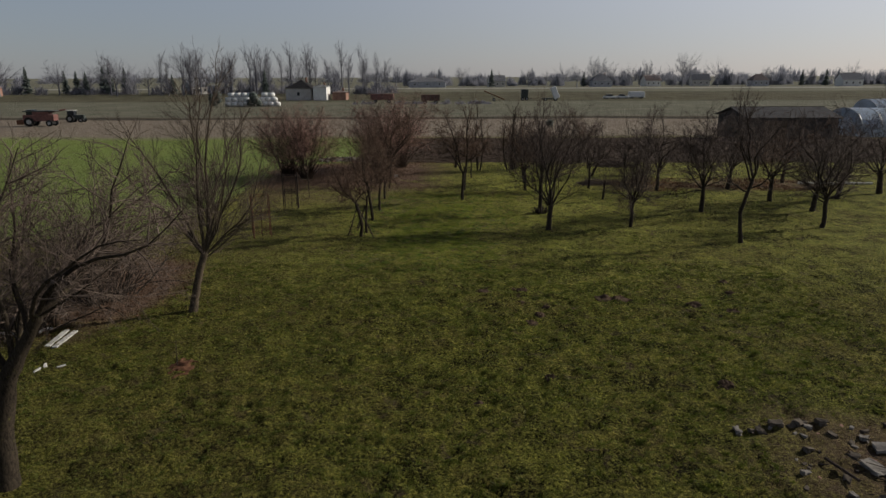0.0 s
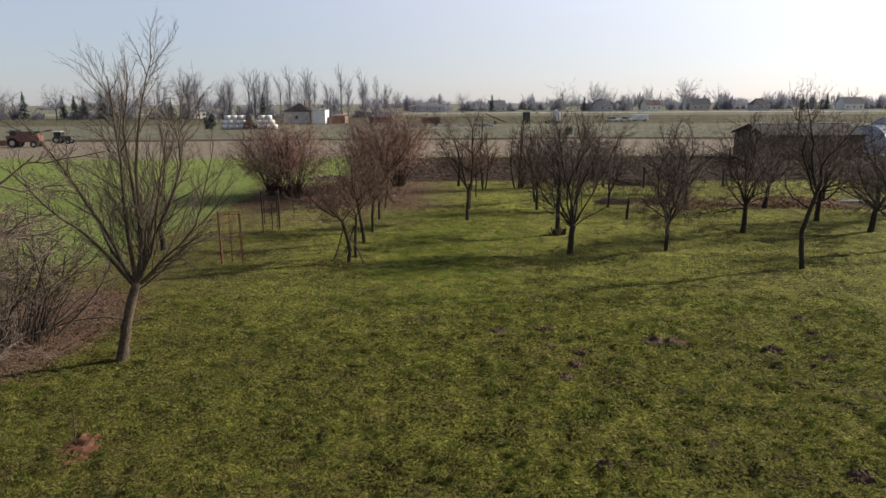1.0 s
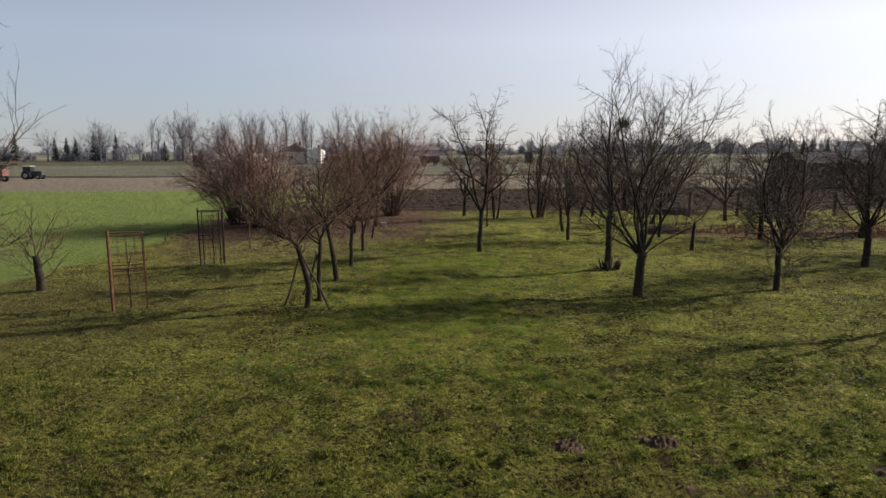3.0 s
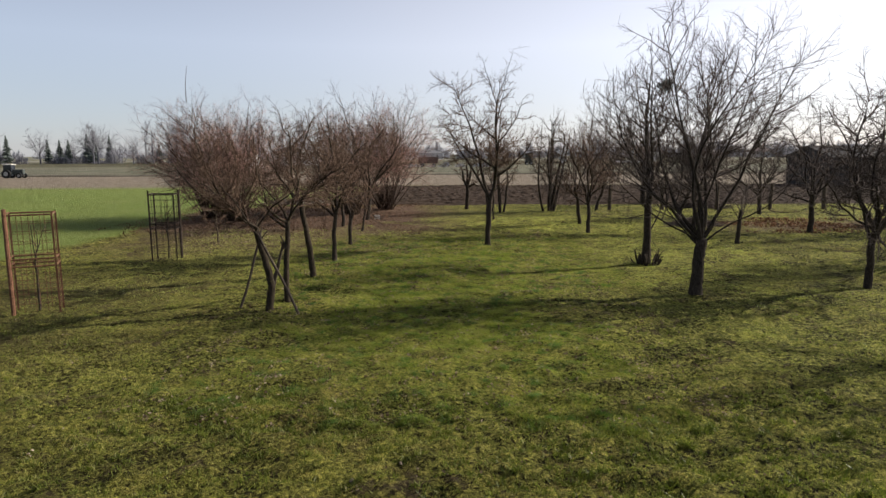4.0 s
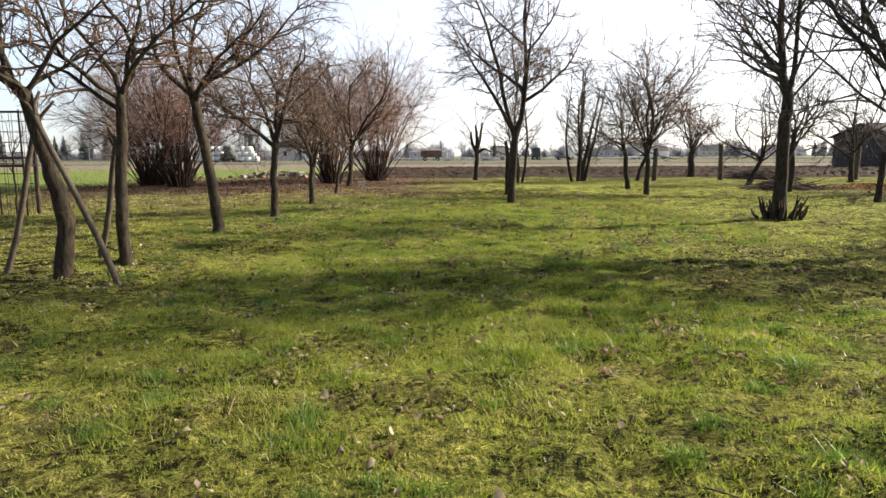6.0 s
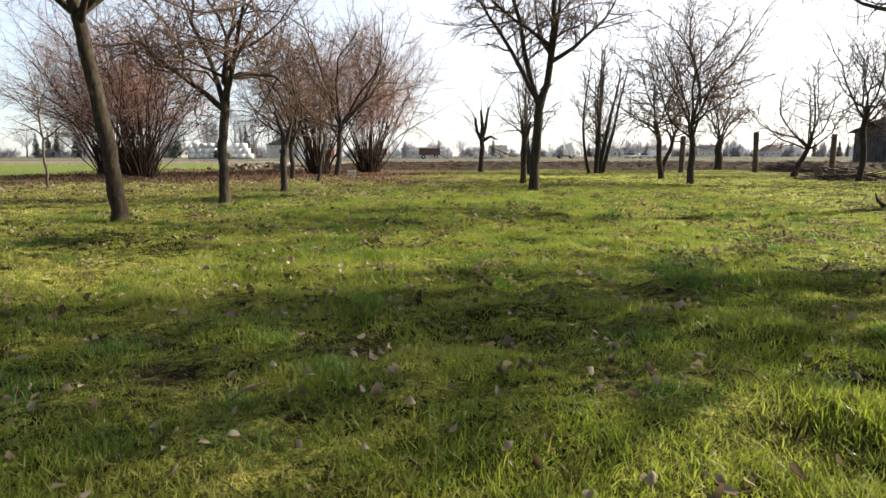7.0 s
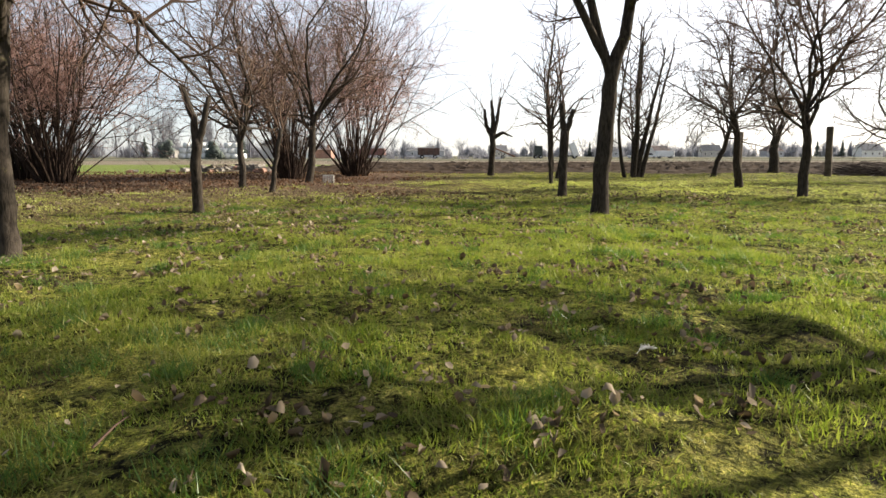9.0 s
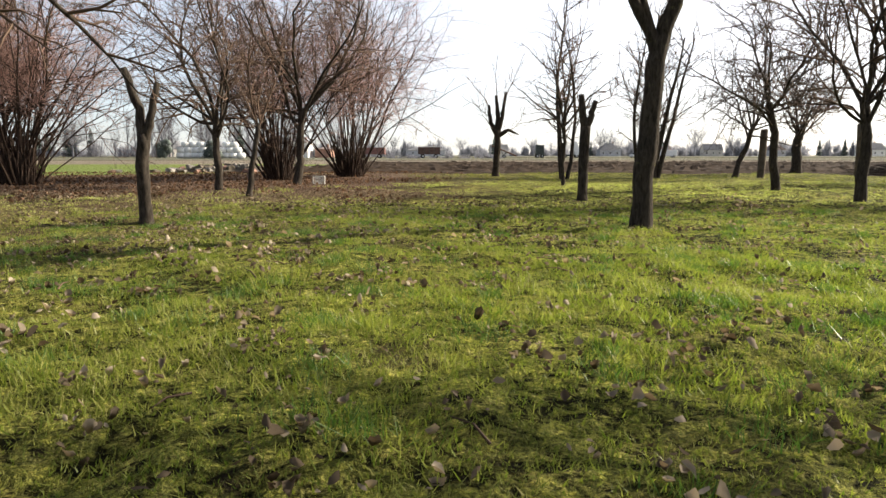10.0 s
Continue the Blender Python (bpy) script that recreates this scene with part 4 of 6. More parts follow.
def bush(name, x, y, seed, stems, height, foot, tilt, spec, skins, label, category="shrub", group="", r=0.027, mess=0):
    rng = random.Random(seed)
    t = thing(name, x, y, label, category, group)
    bag = [[] for _ in spec["n"]]
    arms = []
    for i in range(stems):
        a = rng.uniform(0, 2 * math.pi)
        q = rng.random() ** 0.75
        lean = radians(tilt[0] + (tilt[1] - tilt[0]) * q * rng.uniform(0.7, 1.1))
        p = Vector((math.cos(a) * foot * q, math.sin(a) * foot * q, -0.05))
        d = Vector((math.cos(a) * math.sin(lean), math.sin(a) * math.sin(lean), math.cos(lean)))
        first = len(bag[1])
        grow(rng, p, d, height * rng.uniform(0.8, 1.1) * (1.0 - 0.16 * q), r * rng.uniform(0.6, 1.25), 0, spec, bag)
        arms.append(bag[1][first:])
    low = []
    for i in range(mess):
        a = rng.uniform(0, 2 * math.pi)
        q = foot * 1.1 * math.sqrt(rng.random())
        p = Vector((math.cos(a) * q, math.sin(a) * q, -0.04))
        e = p + Vector((math.cos(a) * rng.uniform(0, 0.35), math.sin(a) * rng.uniform(0, 0.35), rng.uniform(0.5, 1.6)))
        low.append(([p, p.lerp(e, 0.5) + Vector((rng.gauss(0, 0.03), rng.gauss(0, 0.03), 0)), e], [0.016, 0.013, 0.005], 4))
    for stem, side in zip(bag[0], arms):
        part("stem", tubes([stem] + side, "stem", skins[0]), skins[0], t)
    if low:
        part("undergrowth", tubes(low, "undergrowth", skins[0]), skins[0], t)
    part("crown", tubes([b for level in bag[2:] for b in level], "crown", skins[1]), skins[1], t)
    return t


HAZEL = (BARK_HAZEL, TWIG_RED)
bush("hazel_bush", -10.7, 48.2, 61, 58, 5.9, 0.4, (2, 36), hazel_spec(0.95), HAZEL, "big bare hazel bush with many stems and reddish twigs", group="hazel bushes", mess=150)
bush("hazel_bush", -12.6, 49.9, 62, 52, 6.2, 0.42, (2, 36), hazel_spec(0.92), HAZEL, "big bare hazel bush with many stems and reddish twigs", group="hazel bushes", mess=150)
bush("hazel_bush", -5.5, 51.8, 63, 44, 6.4, 0.34, (2, 34), hazel_spec(0.9), HAZEL, "big bare hazel bush with many stems and reddish twigs", group="hazel bushes", mess=120)
bush("hazel_bush", -3.9, 54.6, 64, 48, 6.9, 0.4, (2, 34), hazel_spec(0.86), HAZEL, "big bare hazel bush with many stems and reddish twigs", group="hazel bushes", mess=120)
TANGLE = hazel_spec(0.95, -0.03)
TANGLE["wiggle"], TANGLE["from"] = [0.17, 0.28, 0.28, 0.25], [0.22, 0.12, 0.08]
bush("big_bush", -11.9, 20.6, 65, 46, 4.6, 0.9, (5, 58), TANGLE, (BARK, TWIG_BUSH), "wide tangled bare bush with brown twigs over brown leaves", group="tangled bushes", mess=60)
bush("big_bush", -13.0, 17.6, 66, 42, 5.0, 0.9, (5, 56), TANGLE, (BARK, TWIG_BUSH), "wide tangled bare bush with brown twigs over brown leaves", group="tangled bushes", mess=60)
bush("big_bush", -14.4, 23.2, 67, 34, 4.0, 0.8, (5, 58), TANGLE, (BARK, TWIG_BUSH), "tangled bare bush at the crop's edge", group="tangled bushes", mess=40)


MULTI = {
    "n": [8, 6, 4, 2], "sides": [8, 4, 3, 3], "wiggle": [0.06, 0.16, 0.18, 0.18], "rise": [0.02, 0.06, 0.05, 0.04], "tip": [0.2, 0.3, 0.4, 0.5],
    "per_m": [3.2, 5.0, 7.0], "from": [0.22, 0.15, 0.1], "angle": [(28, 60), (25, 60), (25, 60)], "ratio": [0.34, 0.46, 0.5], "radius": [0.07, 0.02, 0.01, 0.006],
}
bush("many_stemmed_tree", 5.6, 53.2, 43, 7, 5.2, 0.4, (2, 17), MULTI, (BARK, TWIG), "bare tree of several dark stems at the field edge", "tree", FRUIT, 0.088)
bush("many_stemmed_tree", 2.8, 52.5, 37, 3, 5.2, 0.25, (2, 14), MULTI, (BARK, TWIG), "slim bare tree of three stems at the field edge", "tree", FRUIT, 0.06)


# ---- props, guards, posts ----
def prop(foot, top, r, label="rough wooden pole leaning on the tree as a prop"):
    a, c = Vector(foot), Vector(top)
    t = thing("tree_prop", a.x, a.y, label, "pole", "tree props")
    d = c - Vector((a.x, a.y, lift(a.x, a.y)))
    pts = [d * f + Vector((0.02 * math.sin(f * 5), 0, 0)) for f in (-0.02, 0.25, 0.5, 0.75, 1.0)]
    e = d.normalized()
    tine1 = [d * 0.97, d * 0.97 + (e + Vector((0.25, 0.1, 0.1))) * 0.09, d * 0.97 + (e + Vector((0.5, 0.2, 0.2))) * 0.2]
    tine2 = [d * 0.97, d * 0.97 + (e + Vector((-0.25, -0.1, 0.1))) * 0.09, d * 0.97 + (e + Vector((-0.5, -0.2, 0.2))) * 0.2]
    part("pole", tubes([(pts, [r, r * 0.97, r * 0.92, r * 0.88, r * 0.8], 7)], "pole", DRY_WOOD), DRY_WOOD, t)
    part("fork", tubes([(tine1, [r * 0.7, r * 0.6, r * 0.4], 6), (tine2, [r * 0.7, r * 0.6, r * 0.4], 6)], "fork", DRY_WOOD), DRY_WOOD, t)


prop((-4.62, 29.9, 0), (-4.1, 29.78, 1.5), 0.029)
prop((-3.28, 29.45, 0), (-4.08, 29.7, 1.6), 0.03)
prop((-4.3, 31.0, 0), (-3.84, 30.68, 1.3), 0.034)
prop((-4.42, 31.2, 0), (-3.86, 30.72, 1.2), 0.03)


def tree_guard(x, y, w, dep, h, turn, skin, thick, label):
    """A cage of four posts, iron rails and thin wire round a young tree."""
    t = thing("tree_guard", x, y, label, "tree guard", "iron tree guards", turn=turn)
    c = [(-w / 2, -dep / 2), (w / 2, -dep / 2), (w / 2, dep / 2), (-w / 2, dep / 2)]
    for i, (px, py) in enumerate(c):
        bm = bmesh.new()
        top = h + (0.09 if i in (0, thick) else 0.0)
        if i == thick:
            rod(bm, (px, py, -0.1), (px + 0.012, py, top), 0.044, 0.04, 8)
        else:
            a = 0.05 if i == 0 else 0.036
            box(bm, (a, 0.008, top + 0.1), (px, py, (top - 0.1) / 2))
            box(bm, (0.008, a, top + 0.1), (px - a / 2 + 0.004, py + a / 2, (top - 0.1) / 2))
        part("post", bm, skin, t)
    for z in (h - 0.04, h * 0.545, h * 0.47):
        for i in range(4):
            a, b2 = c[i], c[(i + 1) % 4]
            bm = bmesh.new()
            rod(bm, (*a, z + 0.008 * i), (*b2, z + 0.008 * i), 0.017, sides=6)
            part("rail", bm, skin, t)
    for i in range(4):
        a, b2 = Vector((*c[i], 0)), Vector((*c[(i + 1) % 4], 0))
        wires = []
        n = 4 if i % 2 == 0 else 2
        for k in range(1, n):
            p = a.lerp(b2, k / n)
            wires.append(([p + Vector((0, 0, 0.02)), p + Vector((0.004, 0.004, h / 2)), p + Vector((0, 0, h - 0.04))], [0.0055] * 3, 3))
        for k in range(1, 10):
            z = h * k / 10
            wires.append(([a + Vector((0, 0, z)), a.lerp(b2, 0.5) + Vector((0, 0, z - 0.01)), b2 + Vector((0, 0, z))], [0.0055] * 3, 3))
        part("wire_mesh", tubes(wires, "wire_mesh", skin), skin, t)
    return t


tree_guard(-8.92, 29.88, 0.84, 0.5, 2.1, 24, RUST, 0, "rusty iron cage guarding a young tree")
tree_guard(-9.07, 36.47, 0.78, 0.36, 2.07, 0, IRON, 2, "tall dark iron cage round a small bare tree")
for gx, gy, sd in ((-8.92, 29.88, 71), (-9.02, 36.47, 72)):
    bare_tree("sapling", gx, gy, sd, [(0, 0, 0, 0.022), (0.02, 0, 0.5, 0.02), (0.0, 0, 0.9, 0.018), (0.03, 0, 1.2, 0.015)],
              [(180, 20, 0.9, 0.95), (10, 22, 0.8, 1.0), (90, 20, 0.8, 1.0), (200, 35, 0.5, 0.6)],
              spec_of(0.7, 0.08), (BARK, TWIG), "small bare sapling inside the iron cage", "tree", "", 7, 1.1)


def fence_post(x, y, h, r, lean, seed):
    rng = random.Random(seed)
    t = thing("fence_post", x, y, "thick old wooden post at the field edge", "post", "posts at the field edge")
    pts = [Vector((lean * f, 0, -0.1 + (h + 0.1) * f)) for f in (0, 0.25, 0.5, 0.75, 0.97, 1.0, 1.0)]
    pts[-1].z += 0.004
    rad = [r * rng.uniform(0.93, 1.05) for _ in range(5)] + [r * 0.88, 0.004]
    part("post", tubes([(pts, rad, 9)], "post", OLD_POST), OLD_POST, t)


for px, ph, pl, ps in ((9.17, 1.5, 0.02, 1), (12.22, 1.65, -0.06, 2), (15.35, 1.6, 0.0, 3), (18.4, 1.5, 0.05, 4), (21.5, 1.5, -0.04, 5), (24.6, 1.55, 0.0, 6)):
    fence_post(px, 53.4, ph, 0.11, pl, ps)


def stick_heap(name, x, y, lx, ly, h, n, seed, skin, label, category="brush", turn=0.0):
    rng = random.Random(seed)
    t = thing(name, x, y, label, category, turn=turn)
    out = []
    for _ in range(n):
        u, v = rng.uniform(-1, 1), rng.uniform(-1, 1)
        top = h * max(0.05, 1 - u * u * 0.9 - v * v * 0.7) * rng.random()
        p = Vector((u * lx / 2, v * ly / 2, top))
        a, e = rng.uniform(0, 6.28), rng.uniform(-0.25, 0.25)
        d = Vector((math.cos(a), math.sin(a), e)) * rng.uniform(0.3, 0.9)
        r = rng.uniform(0.006, 0.022)
        q = p + d
        q.z = max(q.z, 0.0)
        out.append(([p - d * 0.3 * Vector((1, 1, 0)).length / 1.4, p.lerp(q, 0.5) + Vector((rng.gauss(0, 0.03), rng.gauss(0, 0.03), 0)), q], [r, r * 0.8, r * 0.4], 4))
    out[0] = ([Vector((-0.3, 0, -0.01)), Vector((0, 0, 0.0)), Vector((0.3, 0, 0.01))], [0.02, 0.02, 0.01], 4)
    part("brushwood", tubes(out, "brushwood", skin), skin, t)


stick_heap("brush_pile", 14.8, 55.2, 3.2, 1.6, 0.5, 800, 81, TWIG_DARK, "dark heap of cut brushwood by the plough")
stick_heap("brush_pile", 11.0, 45.5, 2.2, 1.2, 0.4, 240, 82, TWIG_DARK, "low heap of cut twigs in the grass")
stick_heap("brush_pile", 9.4, 10.4, 1.8, 1.4, 0.14, 26, 85, DRY_WOOD, "dry sticks strewn over the rubble")
stick_heap("fallen_branch", -9.0, 44.6, 1.4, 0.5, 0.12, 7, 83, BARK_PALE, "pale fallen branch lying in dry leaves", "branch")
stick_heap("fallen_branch", -13.3, 29.6, 1.8, 0.7, 0.12, 9, 84, BARK_PALE, "pale cut branches lying in the grass", "branch")


def chunk(name, x, y, size, seed, mat, label, category="stone", group="", sink=0.25):
    rng = random.Random(seed)
    bm = bmesh.new()
    bmesh.ops.create_cube(bm, size=0.72)
    bmesh.ops.subdivide_edges(bm, edges=bm.edges[:], cuts=1, use_grid_fill=True)
    bmesh.ops.bevel(bm, geom=[e for e in bm.edges if e.calc_face_angle(0) > 0.5], offset=0.05, segments=1, affect="EDGES")
    for v in bm.verts:
        v.co += Vector((rng.gauss(0, 0.05), rng.gauss(0, 0.05), rng.gauss(0, 0.05)))
    rough_up(bm, 0.2, 1.4, seed * 1.3)
    bmesh.ops.scale(bm, vec=size, verts=bm.verts)
    me = bpy.data.meshes.new(name)
    bm.to_mesh(me)
    bm.free()
    me.materials.append(mat)
    ob = new(name, me)
    ob.matrix_world = pose(x, y, lift(x, y) + size[2] * (0.36 - sink), rng.uniform(-12, 12), rng.uniform(-12, 12), rng.uniform(0, 180))
    return tagged(ob, label, category, group)


# rubble at the meadow's corner
for i, (rx, ry, s) in enumerate(((6.87, 11.9, 0.26), (7.2, 11.95, 0.2), (7.42, 11.97, 0.3), (7.84, 12.14, 0.34), (8.4, 12.19, 0.36), (8.52, 12.05, 0.26), (8.92, 12.23, 0.3), (8.89, 11.73, 0.24), (8.1, 11.2, 0.26), (8.9, 11.0, 0.3), (9.5, 11.6, 0.28),
                                 (9.9, 10.9, 0.34), (8.3, 10.2, 0.26), (9.2, 10.1, 0.32), (9.7, 11.9, 0.2), (7.6, 10.4, 0.24), (8.6, 9.5, 0.3), (9.0, 10.6, 0.22))):
    chunk("stone", rx, ry, (s * 1.05, s * 0.7, s * 0.55), i + 3, STONE if i % 5 else CONCRETE, "rough lump of rubble lying on bare soil", "stone", "rubble lumps")
rub_rng = random.Random(404)
for i in range(46):
    s = rub_rng.uniform(0.07, 0.17)
    chunk("stone", rub_rng.uniform(7.3, 11.2), rub_rng.uniform(8.8, 12.5), (s * 1.2, s * 0.8, s * 0.6), i + 140, (STONE, STONE, CONCRETE, BRICK)[i % 4], "small broken piece of rubble lying on bare soil", "stone", "rubble lumps")
for i, (rx, ry) in enumerate(((9.05, 10.54), (9.25, 10.28), (9.75, 11.2))):
    chunk("concrete_slab", rx, ry, (0.6, 0.45, 0.12), 40 + i, CONCRETE, "pale flat piece of broken concrete", "slab", "broken slabs", 0.1)
bm = bmesh.new()
rod(bm, (-0.07, 0.42, 0.05), (0.07, -0.42, 0.13), 0.03)
rod(bm, (-0.075, 0.45, 0.047), (-0.065, 0.39, 0.053), 0.037)
part("pipe", bm, IRON, thing("iron_pipe", 8.31, 10.4, "dark rusty length of iron pipe on the rubble", "pipe"))


def mound(name, x, y, r, h, seed, mat, label, category, group=""):
    bm = bmesh.new()
    bmesh.ops.create_grid(bm, x_segments=18, y_segments=18, size=r)
    for v in bm.verts:
        ang = math.atan2(v.co.y, v.co.x)
        d = v.co.length / r * (1.25 + 0.55 * noise.noise(Vector((math.cos(ang) * 1.5 + seed, math.sin(ang) * 1.5, seed))))
        k = max(0.0, 1 - d * d)
        n = noise.noise(Vector((v.co.x * 7 / r * 0.4 + seed, v.co.y * 7 / r * 0.4, seed)))
        m2 = noise.noise(Vector((v.co.x * 17 + seed, v.co.y * 17, 0)))
        v.co.z = lift(x + v.co.x, y + v.co.y) - lift(x, y) - 0.04 + h * 1.2 * k * (1 + 0.8 * n) + min(0.075, 0.7 * h) * m2 * min(1, 3 * k)
    me = bpy.data.meshes.new(name)
    bm.to_mesh(me)
    bm.free()
    me.materials.append(mat)
    ob = new(name, me)
    ob.location = (x, y, lift(x, y))
    return tagged(ob, label, category, group)


MOLES = ((9.03, 21.98, 0.36), (6.52, 20.58, 0.34), (5.95, 20.64, 0.36), (7.99, 20.74, 0.22), (8.95, 20.12, 0.3), (10.07, 19.5, 0.24), (4.75, 19.62, 0.26), (1.7, 21.56, 0.26), (3.12, 21.7, 0.26),
         (2.98, 20.37, 0.28), (3.76, 19.83, 0.18), (3.46, 19.03, 0.22), (7.39, 21.31, 0.2), (10.69, 21.36, 0.22), (10.94, 22.58, 0.22), (2.34, 15.12, 0.18), (3.12, 14.46, 0.17), (7.54, 14.15, 0.24),
         (1.2, 13.1, 0.26), (3.1, 18.4, 0.22), (12.2, 14.0, 0.4), (3.5, 11.2, 0.22))
for i, (mx, my, mr) in enumerate(MOLES):
    mound("molehill", mx, my, mr * 1.5, (0.04 + 0.17 * mr) if i % 3 else 0.035, i * 3.1, SOIL, "dark crumbly molehill in the grass", "molehill", "molehills")
mound("mulch_mound", -6.89, 15.12, 0.66, 0.07, 77.0, SOIL_RED, "flat reddish patch of mulch with a thin stick", "mulch")
bm = bmesh.new()
rod(bm, (0, 0, -0.02), (0.03, 0.02, 0.75), 0.012, 0.007, 6)
part("stick", bm, DRY_WOOD, thing("planted_stick", -7.05, 15.2, "thin stick planted in the mulch patch", "stick"))

# planks by the big bush
for i, (px, py, tz) in enumerate(((-11.5, 17.05, 97), (-11.24, 17.02, 94), (-12.7, 17.6, 20), (-12.8, 17.3, 8))):
    bm = bmesh.new()
    box(bm, (1.25, 0.16, 0.04), (0, 0, 0.03 + 0.0), 0.004)
    part("board", bm, WHITE_WOOD, thing("plank", px, py, "white painted plank lying by the bush", "plank", "loose planks", turn=tz, z=lift(px, py) + 0.01))
for i, (px, py) in enumerate(((-10.69, 15.14), (-10.7, 14.82), (-10.27, 15.17), (-9.0, 11.2))):
    chunk("paint_flake", px, py, (0.26, 0.11, 0.05), 60 + i, WHITE_WOOD, "small white scrap lying in the grass", "scrap", "white scraps", 0.1)

# the crate at the tree's foot
crate = thing("plastic_crate", -3.8, 49.0, "small whitish slatted crate in the grass", "crate", turn=8)
bm = bmesh.new()
box(bm, (0.42, 0.28, 0.02), (0, 0, 0.01))
part("base", bm, WHITE_WOOD, crate)
for k in range(7):
    for sgn in (-1, 1):
        bm = bmesh.new()
        box(bm, (0.03, 0.015, 0.22), (-0.195 + k * 0.065, sgn * 0.13, 0.13), 0.003)
        part("slat", bm, WHITE_WOOD, crate)
for sgn in (-1, 1):
    bm = bmesh.new()
    box(bm, (0.42, 0.018, 0.03), (0, sgn * 0.13, 0.245), 0.003)
    part("rim", bm, WHITE_WOOD, crate)
    bm = bmesh.new()
    box(bm, (0.018, 0.24, 0.23), (sgn * 0.2, 0, 0.135), 0.003)
    part("end_panel", bm, WHITE_WOOD, crate)

crate.scale = (0.7, 0.7, 0.75)

# heap of rubble at the plough's corner
heap = mound("rubble_heap", -8.8, 59.3, 2.4, 0.24, 31.0, STONE, "low heap of earth and rubble at the field corner", "rubble")
heap.scale = (1.9, 0.5, 1.0)
for i in range(150):
    rr = random.Random(300 + i)
    cx, cy = -8.8 + rr.gauss(0, 2.1), 59.1 + rr.gauss(0, 0.7)
    s = rr.uniform(0.14, 0.42)
    up = 0.2 * max(0.0, 1 - ((cx + 8.8) / 3.6) ** 2 - ((cy - 59.3) / 0.9) ** 2)
    lump = chunk("clod", cx, cy, (s * 1.4, s, s * 0.7), i + 9, (PALE_STONE, CONCRETE, STONE, PALE_STONE, CONCRETE, STONE, BRICK)[i % 7], "pale lump in the heap at the field corner", "rubble", "heap of lumps", 0.2)
    lump.matrix_world = Matrix.Translation((0, 0, up)) @ lump.matrix_world
bm = bmesh.new()
rod(bm, (-2.6, 0, 0.09), (2.6, -0.3, 0.09), 0.09, 0.08)
part("beam", bm, WHITE_WOOD, thing("wooden_beam", 28.5, 45.5, "long pale beam lying behind the trees", "beam"))


# ---- barn and tunnel on the right ----
barn = thing("barn", 41.2, 80.5, "long low black boarded barn with a shallow roof", "barn")
bm = bmesh.new()
box(bm, (10.8, 8.4, 2.75), (0, 0, 1.375))
for sgn in (-1, 1):
    vs = [bm.verts.new((sgn * 5.4, yy, zz)) for yy, zz in ((-4.2, 2.75), (4.2, 2.75), (0, 3.75))]
    bm.faces.new(vs)
part("wall", bm, BARN_WOOD, barn)
bm = bmesh.new()
for sgn in (-1, 1):
    box(bm, (11.6, 4.75, 0.12), (0, sgn * 2.2, 3.3), 0.0, (sgn * -13.4, 0, 0))
part("roof", bm, ROOF_SLATE, barn)
for k in range(32):
    bm = bmesh.new()
    box(bm, (0.05, 0.04, 2.7), (-5.3 + k * 0.342, -4.22, 1.37))
    part("batten", bm, BARN_WOOD, barn)
for k in range(20):
    bm = bmesh.new()
    box(bm, (0.04, 0.05, 2.7), (-5.42, -4.1 + k * 0.43, 1.37))
    part("batten", bm, BARN_WOOD, barn)
bm = bmesh.new()
box(bm, (2.6, 0.08, 2.4), (-2.0, -4.24, 1.2), 0.02)
part("door", bm, OLD_POST, barn)


def tunnel(x, y, length, w, h, turn, label):
    t = thing("polytunnel", x, y, label, "greenhouse", "polytunnels", turn=turn)
    n, k = 9, 12
    bm = bmesh.new()
    rows = []
    for i in range(n + 1):
        rows.append([bm.verts.new((length * (i / n - 0.5), -w / 2 * math.cos(math.pi * j / k), h * math.sin(math.pi * j / k) ** 0.7 + 0.03 * math.sin(3 * i + j))) for j in range(k + 1)])
    for i in range(n):
        for j in range(k):
            if j < 5 and i in (2, 3, 6):
                continue
            bm.faces.new((rows[i][j], rows[i + 1][j], rows[i + 1][j + 1], rows[i][j + 1]))
    for side in (0, n):
        bm.faces.new(rows[side])
    bmesh.ops.solidify(bm, geom=bm.faces[:], thickness=0.03)
    part("film", bm, FILM, t)
    for i in range(n + 1):
        pts = [Vector((length * (i / n - 0.5), -(w / 2 + 0.05) * math.cos(math.pi * j / k), (h + 0.05) * math.sin(math.pi * j / k) ** 0.7)) for j in range(k + 1)]
        part("hoop", tubes([(pts, [0.035] * (k + 1), 5)], "hoop", STEEL), STEEL, t)
    return t


tunnel(64.5, 86.0, 24.0, 7.5, 3.5, 4, "pale bluish plastic tunnel with rolled-up sides")
tunnel(70.0, 102.0, 9.0, 6.5, 4.0, 4, "pale bluish plastic tunnel behind the other one")


